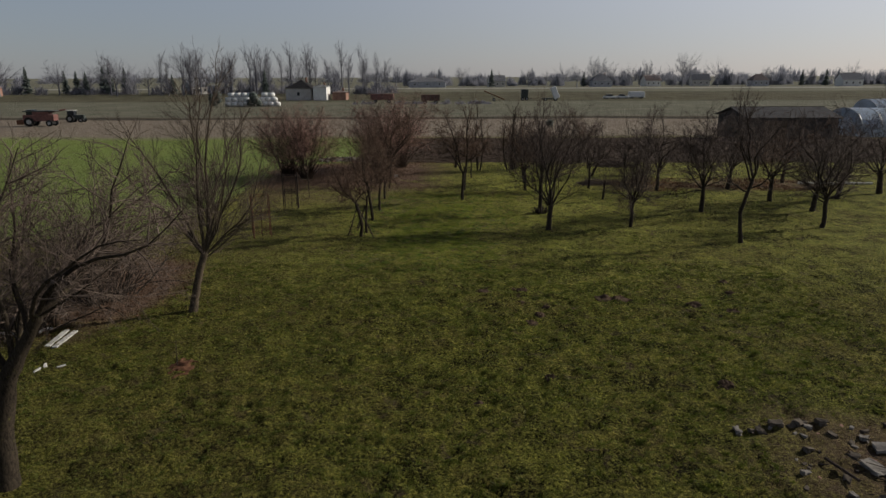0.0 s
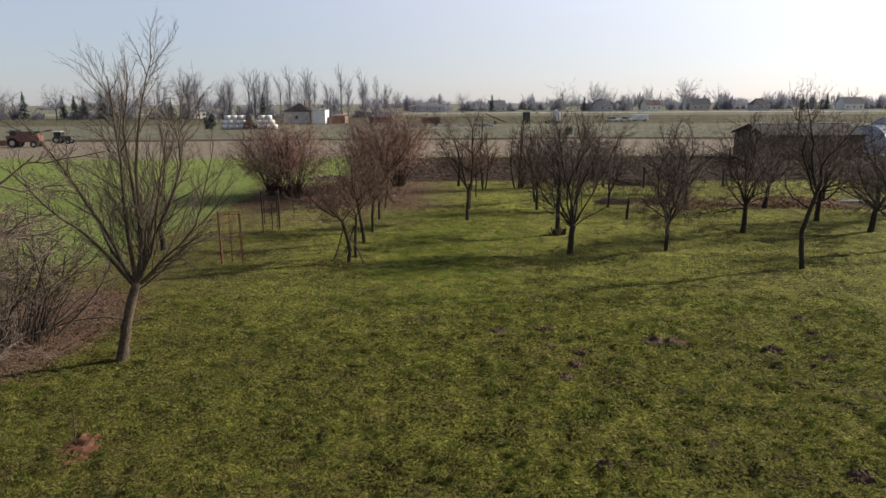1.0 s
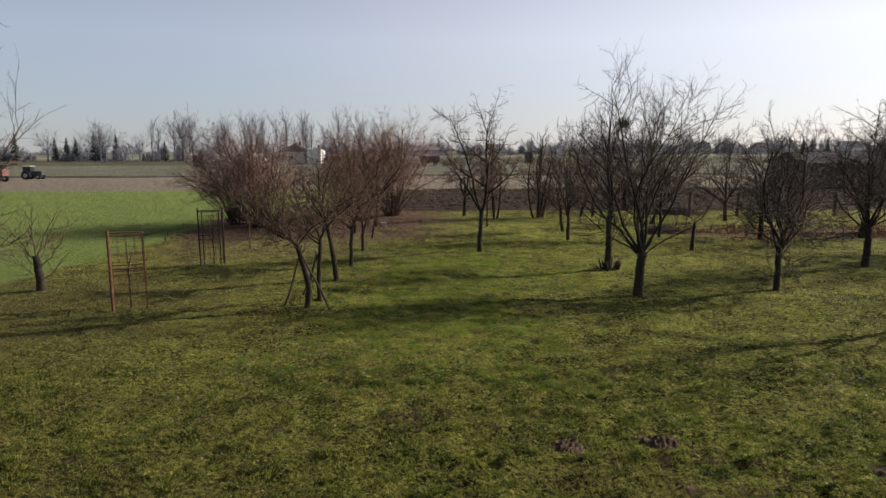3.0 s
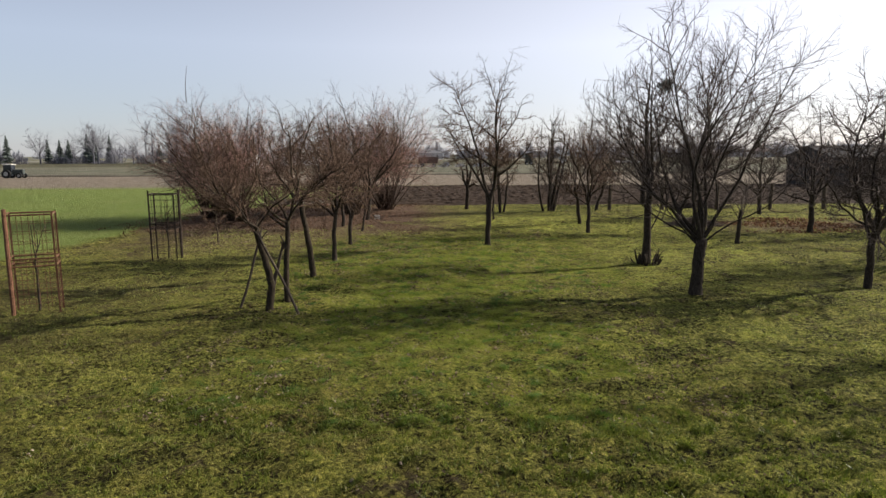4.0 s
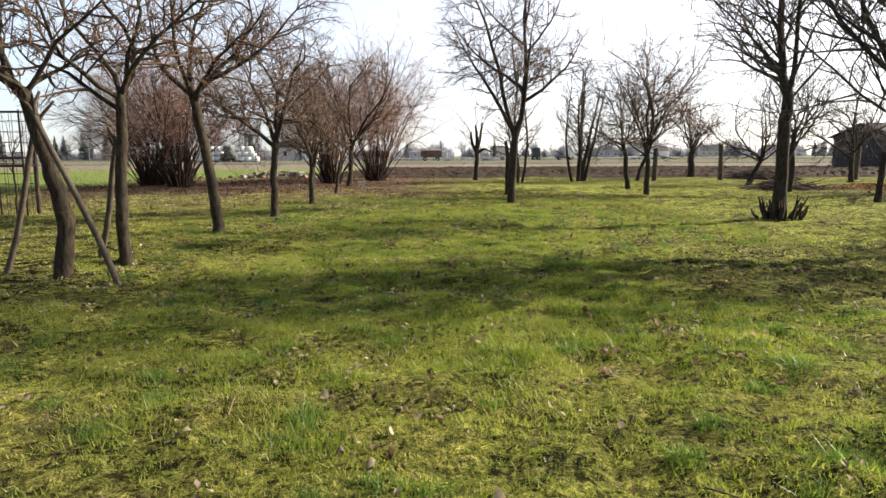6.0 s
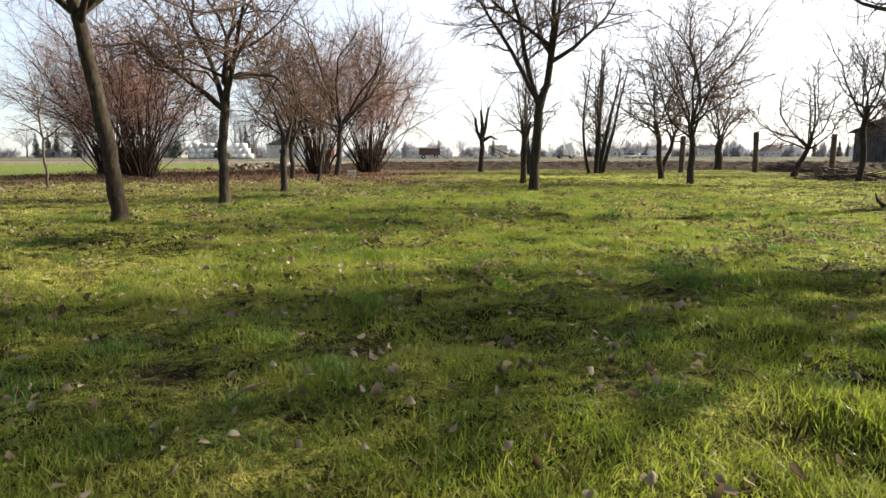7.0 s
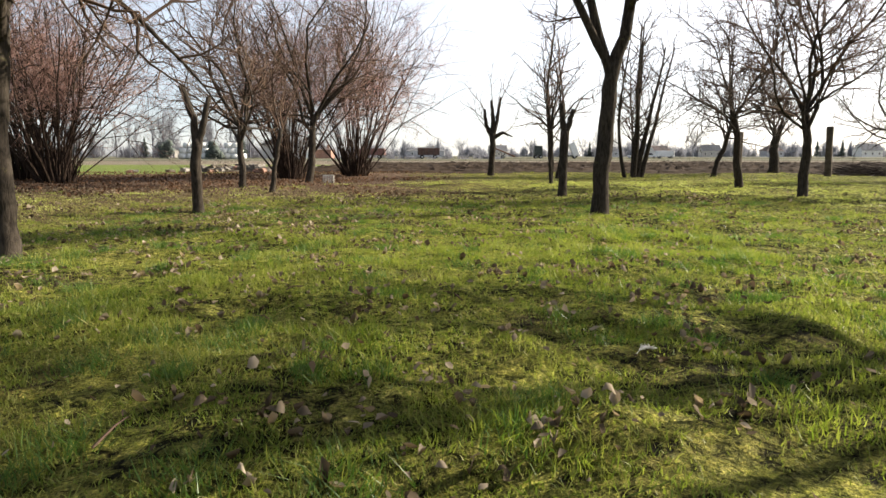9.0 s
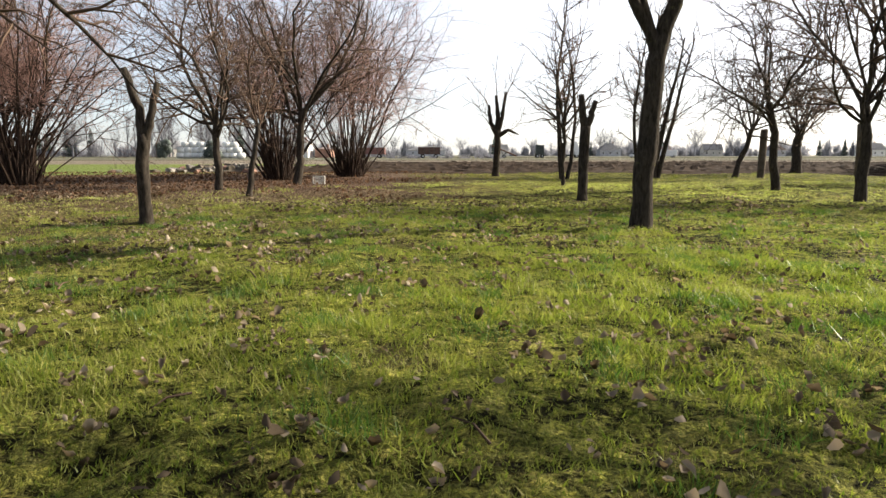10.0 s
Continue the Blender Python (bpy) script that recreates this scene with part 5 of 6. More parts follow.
# ---- far farmyard ----
def house(x, y, w, d, h, rh, wall, roof, turn, label, windows=2, name="house", hip=False):
    t = thing(name, x, y, label, "house", "far houses", turn=turn)
    bm = bmesh.new()
    box(bm, (w, d, h), (0, 0, h / 2))
    if not hip:
        for sgn in (-1, 1):
            bm.faces.new([bm.verts.new((sgn * w / 2, yy, zz)) for yy, zz in ((-d / 2, h), (d / 2, h), (0, h + rh))])
    part("wall", bm, wall, t)
    bm = bmesh.new()
    o = 0.4
    k = w / 2 - d * 0.42 if hip else w / 2 + o
    base = [bm.verts.new(p) for p in ((-w / 2 - o, -d / 2 - o, h - 0.1), (w / 2 + o, -d / 2 - o, h - 0.1), (w / 2 + o, d / 2 + o, h - 0.1), (-w / 2 - o, d / 2 + o, h - 0.1))]
    ridge = [bm.verts.new((-k, 0, h + rh)), bm.verts.new((k, 0, h + rh))]
    bm.faces.new((base[0], base[1], ridge[1], ridge[0]))
    bm.faces.new((base[2], base[3], ridge[0], ridge[1]))
    if hip:
        bm.faces.new((base[1], base[2], ridge[1]))
        bm.faces.new((base[3], base[0], ridge[0]))
    bmesh.ops.solidify(bm, geom=bm.faces[:], thickness=0.2)
    rf = part("roof", bm, roof, t)
    bm = bmesh.new()
    box(bm, (0.6, 0.6, 1.6), (w * 0.2, 0.3, h + rh), 0.03)
    part("chimney", bm, BRICK, rf)
    for i in range(windows):
        wx = -w / 2 + w * (i + 0.5) / windows
        bm = bmesh.new()
        box(bm, (1.1, 0.1, 1.3), (wx, -d / 2 - 0.03, h * 0.52), 0.02)
        win = part("window", bm, WHITE_WOOD, t)
        bm = bmesh.new()
        box(bm, (0.9, 0.04, 1.1), (wx, -d / 2 - 0.09, h * 0.52))
        part("pane", bm, GLASSY, win)
    return t


house(-50.5, 222, 8.5, 10, 4.0, 2.6, PALE_WALL, ROOF_SLATE, 0, "pale farm building with a dark hipped roof", 1, "farm_building", True)
house(-43.0, 219, 4.4, 7, 4.6, 0.5, WHITE_WALL, ROOF_DARK, 0, "bright white rendered farm annex", 0, "farm_annex", True)
house(-37.2, 222, 4.6, 6, 2.6, 0.6, BRICK, ROOF_RED, 0, "low reddish brick shed beside the farm", 0, "brick_shed", True)
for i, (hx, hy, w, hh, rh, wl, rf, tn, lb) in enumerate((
        (-196, 270, 12, 3.6, 3.6, BRICK, ROOF_RED, 10, "far brick house with a red roof paled as by haze"),
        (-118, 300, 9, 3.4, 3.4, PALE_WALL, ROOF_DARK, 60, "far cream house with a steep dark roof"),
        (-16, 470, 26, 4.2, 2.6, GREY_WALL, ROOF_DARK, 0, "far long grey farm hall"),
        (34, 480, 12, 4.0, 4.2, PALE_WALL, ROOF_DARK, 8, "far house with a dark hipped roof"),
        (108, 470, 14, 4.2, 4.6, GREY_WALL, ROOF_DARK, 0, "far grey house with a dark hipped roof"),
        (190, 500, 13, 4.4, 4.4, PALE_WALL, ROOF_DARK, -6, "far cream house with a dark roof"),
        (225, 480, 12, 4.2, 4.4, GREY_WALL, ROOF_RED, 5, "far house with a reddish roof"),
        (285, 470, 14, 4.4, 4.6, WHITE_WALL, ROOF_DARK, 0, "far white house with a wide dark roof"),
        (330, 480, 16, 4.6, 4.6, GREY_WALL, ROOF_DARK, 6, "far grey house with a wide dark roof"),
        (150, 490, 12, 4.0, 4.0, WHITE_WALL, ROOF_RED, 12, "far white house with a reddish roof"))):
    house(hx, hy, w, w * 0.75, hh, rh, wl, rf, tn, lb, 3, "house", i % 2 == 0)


def bale_mesh():
    bm = bmesh.new()
    bmesh.ops.create_cone(bm, cap_ends=True, segments=14, radius1=0.64, radius2=0.64, depth=1.62, matrix=pose(0, 0, 0, 0, 90, 0))
    es = [e for e in bm.edges if len(e.link_faces) == 2 and any(len(f.verts) > 6 for f in e.link_faces)]
    bmesh.ops.bevel(bm, geom=es, offset=0.06, segments=2, affect="EDGES")
    rough_up(bm, 0.02, 1.5)
    me = bpy.data.meshes.new("bale")
    bm.to_mesh(me)
    bm.free()
    me.materials.append(WRAP)
    for p in me.polygons:
        p.use_smooth = True
    return me


BALE = bale_mesh()


def bale_stack(x, y, counts, seed):
    rng = random.Random(seed)
    for row, n in enumerate(counts):
        for k in range(n):
            ob = new("wrapped_bale", BALE)
            ob.matrix_world = pose(x + (k - (n - 1) / 2) * 1.66 + rng.uniform(-0.05, 0.05), y + rng.uniform(-0.1, 0.1) + 0.5 * row, 0.62 + row * 1.18, 0, 0, rng.uniform(-3, 3))
            tagged(ob, "round bale wrapped in white film in a stack", "bale", "stacked bales")


bale_stack(-55.6, 172, (5, 5, 4), 1)
bale_stack(-48.6, 173, (4, 3, 2), 2)


def wheel(parent, x, y, z, r, w):
    bm = bmesh.new()
    rod(bm, (x, y - w / 2, z), (x, y + w / 2, z), r, sides=16)
    t = part("wheel", bm, TYRE, parent)
    bm = bmesh.new()
    rod(bm, (x, y - w / 2 - 0.02, z), (x, y + w / 2 + 0.02, z), r * 0.5, sides=12)
    part("rim", bm, STEEL, t)


def harvester(x, y, turn):
    t = thing("harvester", x, y, "old faded red harvester standing on the field", "farm machine", turn=turn)
    for nm, s, p, mt in (("body", (4.6, 2.0, 1.0), (0, 0, 1.35), RED_PAINT), ("hopper", (2.4, 1.8, 0.6), (0.3, 0, 2.05), RED_PAINT), ("header", (1.0, 2.6, 0.7), (-2.7, 0, 0.7), RUST), ("deck", (5.0, 1.9, 0.14), (0.2, 0, 2.42), DARK_PAINT), ("cab", (1.1, 1.5, 1.1), (-1.3, 0, 2.1), GLASSY)):
        bm = bmesh.new()
        box(bm, s, p, 0.06)
        part(nm, bm, mt, t)
    for wx, wr in ((-1.4, 0.75), (1.6, 0.5)):
        for wy in (-1.05, 1.05):
            wheel(t, wx, wy, wr, wr, 0.4)
    bm = bmesh.new()
    rod(bm, (1.2, 0.6, 2.2), (3.6, 0.9, 2.6), 0.13)
    part("auger", bm, RED_PAINT, t)


def tractor(x, y, turn):
    t = thing("tractor", x, y, "small dark tractor with a pale cab roof", "tractor", turn=turn)
    for nm, s, p, mt in (("body", (1.6, 0.7, 0.7), (0.7, 0, 0.95), DARK_PAINT), ("cab", (1.2, 1.1, 1.1), (-0.6, 0, 1.45), GLASSY), ("roof", (1.4, 1.3, 0.12), (-0.6, 0, 2.06), WHITE_WOOD)):
        bm = bmesh.new()
        box(bm, s, p, 0.05)
        part(nm, bm, mt, t)
    for wy in (-0.7, 0.7):
        wheel(t, -0.7, wy, 0.65, 0.65, 0.35)
        wheel(t, 1.1, wy, 0.4, 0.4, 0.22)


def trailer(x, y, w, h, mt, turn, label):
    t = thing("trailer", x, y, label, "trailer", "farm trailers", turn=turn)
    bm = bmesh.new()
    box(bm, (w, 2.2, h), (0, 0, 0.9 + h / 2), 0.05)
    part("bed", bm, mt, t)
    for k in range(5):
        bm = bmesh.new()
        box(bm, (0.08, 0.06, h), (-w / 2 + 0.2 + k * (w - 0.4) / 4, -1.13, 0.9 + h / 2))
        part("stake", bm, DARK_PAINT, t)
    bm = bmesh.new()
    rod(bm, (w / 2, 0, 0.85), (w / 2 + 1.4, 0, 0.5), 0.06)
    part("drawbar", bm, DARK_PAINT, t)
    for wx in (-w * 0.3, w * 0.3):
        for wy in (-0.95, 0.95):
            wheel(t, wx, wy, 0.48, 0.48, 0.28)


def car(x, y, turn, mt, label):
    t = thing("car", x, y, label, "car", "far parked cars", turn=turn)
    bm = bmesh.new()
    box(bm, (4.2, 1.7, 0.65), (0, 0, 0.65), 0.12)
    part("body", bm, mt, t)
    bm = bmesh.new()
    vs = box(bm, (2.3, 1.5, 0.55), (-0.2, 0, 1.22))
    for v in vs:
        if v.co.z > 1.3:
            v.co.x = -0.2 + (v.co.x + 0.2) * 0.7
    cab = part("cabin", bm, GLASSY, t)
    bm = bmesh.new()
    box(bm, (1.55, 1.4, 0.05), (-0.2, 0, 1.51), 0.01)
    part("roof", bm, mt, cab)
    for wx in (-1.3, 1.3):
        for wy in (-0.75, 0.75):
            wheel(t, wx, wy, 0.32, 0.32, 0.2)


harvester(-66.5, 104, 10)
tractor(-66.0, 113, 5)
trailer(-20.0, 194, 6.8, 1.7, FADED, 0, "faded red farm trailer with stake sides")
trailer(-5.3, 186, 5.2, 1.7, WAGON, 5, "dark wooden farm trailer")
trailer(24.4, 210, 2.2, 2.6, DARK_PAINT, 0, "tall dark farm trailer")
for i, (cx, cy, tn, mt, lb) in enumerate(((54.8, 222, 15, CAR_WHITE, "far white parked car"), (59.4, 223, -12, CAR_WHITE, "far white parked car"))):
    car(cx, cy, tn, mt, lb)
van = thing("white_van", 65.0, 226, "far white van parked on the field", "van")
bm = bmesh.new()
box(bm, (5.4, 2.0, 1.9), (0, 0, 1.35), 0.15)
part("body", bm, CAR_WHITE, van)
for wx in (-1.7, 1.7):
    wheel(van, wx, -0.9, 0.36, 0.36, 0.24)
    wheel(van, wx, 0.9, 0.36, 0.36, 0.24)
auger = thing("grain_auger", 14.0, 205, "long slanting grain auger on wheels", "farm machine")
bm = bmesh.new()
rod(bm, (-3.0, 0, 3.2), (3.5, 0, 0.5), 0.16)
part("tube", bm, RUST, auger)
bm = bmesh.new()
rod(bm, (0.2, 0, 0.4), (-0.6, 0, 2.1), 0.07)
part("strut", bm, DARK_PAINT, auger)
wheel(auger, 0.2, -0.6, 0.45, 0.45, 0.2)
wheel(auger, 0.2, 0.6, 0.45, 0.45, 0.2)
tip = thing("tipper", 33.5, 206, "pale tipping trailer raised on end", "trailer")
bm = bmesh.new()
box(bm, (1.7, 2.0, 3.6), (0, 0, 2.5), 0.08, (0, -24, 0))
part("bed", bm, CAR_WHITE, tip)
bm = bmesh.new()
box(bm, (5.0, 1.6, 0.4), (-1.5, 0, 0.7), 0.05)
part("chassis", bm, DARK_PAINT, tip)
for wx in (-3.0, 0.2):
    wheel(tip, wx, -0.8, 0.48, 0.48, 0.28)
    wheel(tip, wx, 0.8, 0.48, 0.48, 0.28)


# ---- far trees ----
def far_spec(kind):
    if kind == "poplar":
        return {"n": [5, 3, 2], "sides": [4, 3, 3], "wiggle": [0.05, 0.08, 0.1], "rise": [0.2, 0.16, 0.1], "tip": [0.3, 0.4, 0.5], "per_m": [1.2, 1.5], "from": [0.1, 0.1],
                "angle": [(22, 50), (22, 50)], "ratio": [0.5, 0.5], "radius": [0.12, 0.085, 0.078]}
    return {"n": [5, 3, 2], "sides": [4, 3, 3], "wiggle": [0.1, 0.13, 0.15], "rise": [0.06, 0.05, 0.04], "tip": [0.3, 0.4, 0.5], "per_m": [1.15, 1.3], "from": [0.15, 0.1],
            "angle": [(25, 60), (25, 60)], "ratio": [0.48, 0.5], "radius": [0.12, 0.085, 0.078]}


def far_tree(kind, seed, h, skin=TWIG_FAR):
    rng = random.Random(seed)
    if kind == "poplar":
        limbs = [(rng.uniform(0, 360), rng.uniform(14, 48), h * rng.uniform(0.26, 0.45), 0.22 + 0.7 * i / 15) for i in range(16)]
        trunk = [(0, 0, 0, 0.3), (0, 0, h * 0.3, 0.24), (0.1, 0, h * 0.6, 0.16), (0, 0, h * 0.92, 0.05)]
        name, label = "poplar", "tall bare slender tree in the far row"
    else:
        limbs = vase(rng, 8, h * 0.72, (12, 58), (0.7, 1.0))
        trunk = [(0, 0, 0, 0.32), (0, 0, h * 0.1, 0.28), (0.1, 0, h * 0.2, 0.26), (0, 0, h * 0.3, 0.22)]
        name, label = "broad_tree", "bare round-crowned tree in the far row"
    return bare_tree(name, 0, 300, seed, trunk, limbs, far_spec(kind), (skin, skin), label, "tree", "far bare trees", 5, far=True)


def conifer(h, seed):
    rng = random.Random(seed)
    t = thing("conifer", 0, 300, "dark green conifer in the far hedge", "tree", "far conifers")
    part("trunk", tubes([([Vector((0, 0, -0.1)), Vector((0, 0, h * 0.5)), Vector((0, 0, h))], [0.2, 0.12, 0.03], 5)], "trunk", OLD_POST), OLD_POST, t)
    out = []
    for i in range(260):
        z = h * (0.06 + 0.94 * (i / 260))
        reach = ((h - z) * 0.3 + 0.25) * (0.9 + 0.12 * math.sin(z * 2.1 + seed))
        a = rng.uniform(0, 6.28)
        q = reach * rng.uniform(0.6, 1.1)
        p = Vector((0, 0, z))
        e = Vector((math.cos(a) * q, math.sin(a) * q, z - q * 0.25 + rng.uniform(0, 0.3)))
        out.append(([p, p.lerp(e, 0.6) + Vector((0, 0, 0.1)), e], [0.22, 0.2, 0.04], 3))
    part("crown", tubes(out, "crown", NEEDLE), NEEDLE, t)
    return t


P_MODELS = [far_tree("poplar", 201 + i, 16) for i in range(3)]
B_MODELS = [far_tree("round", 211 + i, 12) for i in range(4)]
H_MODELS = [far_tree("round", 231 + i, 12, TWIG_HAZED) for i in range(3)]
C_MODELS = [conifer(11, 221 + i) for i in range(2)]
ROOTS = {}


def plant(models, k, x, y, s, turn):
    m = models[k % len(models)]
    at = Matrix.Translation((x, y, 0)) @ pose(0, 0, 0, 0, 0, turn) @ Matrix.Scale(s, 4)
    if m.name not in ROOTS:
        ROOTS[m.name] = True
        m.matrix_world = at
        return
    copy_thing(m, at)


frng = random.Random(31)
for i in range(38):  # slender trees behind the farm
    plant(P_MODELS, i, -122 + i * 2.55 + frng.uniform(-1.2, 1.2), 288 + frng.uniform(-14, 14), frng.uniform(0.8, 1.22), frng.uniform(0, 360))
for i in range(26):  # left hedge trees
    plant(B_MODELS, i, -330 + i * 9 + frng.uniform(-3, 3), 292 + frng.uniform(-25, 25), frng.uniform(0.9, 1.4), frng.uniform(0, 360))
for i in range(16):  # middle
    plant(H_MODELS, i, -60 + i * 16.5 + frng.uniform(-4, 4), 490 + frng.uniform(-40, 40), frng.uniform(0.7, 1.45), frng.uniform(0, 360))
for i in range(18):  # right
    plant(H_MODELS, i, 90 + i * 20 + frng.uniform(-5, 5), 500 + frng.uniform(-40, 40), frng.uniform(0.7, 1.5), frng.uniform(0, 360))
for i, (cx, cy) in enumerate(((-196, 300), (-184, 310), (-176, 306), (-166, 296), (-160, 300), (-155, 296), (-150, 300), (-68, 240), (30, 470), (-128, 300), (262, 490), (280, 490), (96, 470))):
    plant(C_MODELS, i, cx, cy, 0.36 if cy < 200 else frng.uniform(0.8, 1.15), frng.uniform(0, 360))


def evergreen(x, y, w, h, seed):
    """A dense dark bush: short twigs set round lumpy domes."""
    rng = random.Random(seed)
    t = thing("evergreen_bush", x, y, "dense dark evergreen bush beside the stacked bales", "shrub", "evergreen bushes")
    lobes = [(rng.uniform(-0.3, 0.3) * w, rng.uniform(-0.2, 0.2) * w, h * f, w * rng.uniform(0.24, 0.34)) for f in (0.25, 0.3, 0.45, 0.6, 0.78)]
    out = [([Vector((0, 0, -0.1)), Vector((0, 0, h * 0.4)), Vector((0, 0, h * 0.8))], [0.12, 0.1, 0.04], 5)]
    for cx, cy, cz, r in lobes:
        for _ in range(150):
            d = Vector((rng.gauss(0, 1), rng.gauss(0, 1), rng.gauss(0, 1))).normalized()
            p = Vector((cx, cy, cz)) + d * r * 0.5
            q = Vector((cx, cy, cz)) + d * r * rng.uniform(0.85, 1.2)
            if q.z > 0.02 and p.z > 0.02:
                out.append(([p, q], [0.16, 0.05], 3))
    part("foliage", tubes(out, "foliage", NEEDLE), NEEDLE, t)


evergreen(-61.4, 170.0, 4.2, 4.0, 1)
evergreen(-51.4, 170.2, 4.0, 3.6, 2)


def far_scrub(name, x0, x1, y0, depth, h, n, seed, label, skin=TWIG_FAR, girth=5.0):
    """A belt of bare scrub: twigs set in rounded clumps of uneven height."""
    rng = np.random.default_rng(seed)
    m = max(4, int((x1 - x0) / girth))
    cx, cy = rng.uniform(x0, x1, m), y0 + rng.uniform(-depth / 2, depth / 2, m)
    ch = h * np.clip(rng.normal(0.58, 0.16, m) + 0.12 * np.sin(cx * 0.05 + seed) + 0.4 * (rng.random(m) < 0.14), 0.2, 1.1)
    cr = girth * rng.uniform(0.6, 1.3, m)
    k = rng.integers(0, m, n)
    u = rng.normal(0, 1, (n, 3))
    u[:, 2] = np.abs(u[:, 2])
    u /= np.linalg.norm(u, axis=1, keepdims=True)
    out = rng.uniform(0.45, 1.08, n) ** 0.7
    size = np.stack([cr[k], cr[k], ch[k]], 1)
    mid = np.stack([cx[k], cy[k], np.zeros(n)], 1)
    tip = mid + u * size * out[:, None]
    foot = mid + u * size * (out * rng.uniform(0.45, 0.8, n))[:, None] + rng.normal(0, 0.08, (n, 3)) * size
    foot[:, 2] = np.maximum(foot[:, 2] - 0.12 * ch[k], -0.1)
    w = rng.uniform(0.12, 0.28, n) * y0 / 300
    a = rng.uniform(0, np.pi, n)
    side = np.stack([np.cos(a) * w, np.sin(a) * w, np.zeros(n)], 1)
    v = np.stack([foot - side, foot + side, tip], 1).reshape(-1, 3)
    tagged(new(name, raw_mesh(name, v, np.arange(n * 3).reshape(-1, 3), 3, skin)), label, "scrub", kind="stuff")


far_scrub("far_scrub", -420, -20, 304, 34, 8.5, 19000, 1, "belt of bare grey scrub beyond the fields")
far_scrub("far_scrub", -40, 560, 545, 60, 14.0, 34000, 2, "hazy belt of bare trees on the skyline", TWIG_HAZED, 4.6)
far_scrub("far_scrub", -1000, 1400, 900, 220, 22.0, 26000, 3, "distant woods along the horizon", TWIG_HAZED, 18.0)
far_scrub("reed_strip", -30, 12, 185, 6, 1.6, 2200, 4, "strip of dry brown weeds by the farm", girth=1.6)


# ---- grass and fallen leaves ----
def blades(name, x, y, h, w, mat, label, seed, bent=True, category="grass"):
    rng = np.random.default_rng(seed)
    n = len(x)
    z = lift(x, y) - 0.005
    a = rng.uniform(0, 2 * np.pi, n)
    la = rng.uniform(0, 2 * np.pi, n)
    lean = np.abs(rng.normal(0.7, 0.5, n)) * h
    lx, ly = np.cos(la) * lean, np.sin(la) * lean
    dx, dy = np.cos(a) * w / 2, np.sin(a) * w / 2
    p0, p1 = np.stack([x - dx, y - dy, z], 1), np.stack([x + dx, y + dy, z], 1)
    tip = np.stack([x + lx, y + ly, z + h], 1)
    if bent:
        k = 0.75
        m0 = np.stack([x - dx * k + lx * 0.3, y - dy * k + ly * 0.3, z + h * 0.6], 1)
        m1 = np.stack([x + dx * k + lx * 0.3, y + dy * k + ly * 0.3, z + h * 0.6], 1)
        v = np.stack([p0, p1, m1, m0, tip], 1).reshape(-1, 3)
        i = np.arange(n)[:, None] * 5
        f = np.concatenate([i + np.array([[0, 1, 2]]), i + np.array([[0, 2, 3]]), i + np.array([[3, 2, 4]])], 0)
    else:
        v = np.stack([p0, p1, tip], 1).reshape(-1, 3)
        f = np.arange(n * 3).reshape(-1, 3)
    tagged(new(name, raw_mesh(name, v, f, 3, mat)), label, category, kind="stuff")


def patchy(rng, n, x0, x1, y0, y1, tuft=0.06, per=9, keep=None):
    """Points in tufts, thinner where bare spots are."""
    m = n // per
    cx, cy = rng.uniform(x0, x1, m), rng.uniform(y0, y1, m)
    s = np.sin(cx * 2.1 + 1.3 * np.sin(cy * 1.7)) * np.sin(cy * 2.6 + 1.1 * np.sin(cx * 1.3)) + 0.6 * np.sin(cx * 0.8 + cy * 0.5)
    ok = rng.uniform(-2.6, 0.6, m) < s
    if keep is not None:
        ok &= keep(cx, cy)
    cx, cy = cx[ok], cy[ok]
    tall = 0.78 + 0.42 * np.sin(cx * 3.7 + 1.9 * np.sin(cy * 2.9 + 0.6)) * np.sin(cy * 4.3 + 1.5 * np.sin(cx * 2.3)) + 0.2 * np.sin(cx * 9.1 + cy * 7.3)
    size = np.repeat(rng.uniform(0.5, 1.5, len(cx)) * tall, per)
    x = np.repeat(cx, per) + rng.normal(0, tuft, len(cx) * per)
    y = np.repeat(cy, per) + rng.normal(0, tuft, len(cx) * per)
    return x, y, size


def meadow(x, y):
    """Where grass grows: not on leaf litter, crop, plough or rubble."""
    litter = (y > 44.5 + 1.2 * np.sin(x * 1.1) + 0.7 * np.sin(x * 2.9 + 1.0)) & (x > -15) & (x < -1.6 + 1.4 * np.sin(y * 0.9) + 0.9 * np.sin(y * 2.7 + x))
    crop = (x < -14.2) & (y > 29)
    soil = (x > 7.2) & (y < 12.4)
    under = ((x + 12.4) / 2.8) ** 2 + ((y - 21.5) / 4.6) ** 2 < 1
    dug = np.zeros(x.shape, dtype=bool)
    for mx, my, mr in MOLES:
        dug |= (x - mx) ** 2 + (y - my) ** 2 < (0.85 * mr) ** 2
    return ~(litter | crop | soil | under | dug) & (y < 57.0)


def close_by(a, c):
    return (c > 23.8 + 0.5 * np.sin(a * 2.1) + 0.3 * np.sin(a * 5.3)) & (c < 42.0) & (np.abs(a + 0.5 + 0.5 * np.sin(c * 1.3) + 0.35 * np.sin(c * 3.7 + a)) < np.where(c < 29.0, 3.2, 1.3 + 0.62 * (c - 27.4))) & (np.abs(a + 0.3) < 5.0)


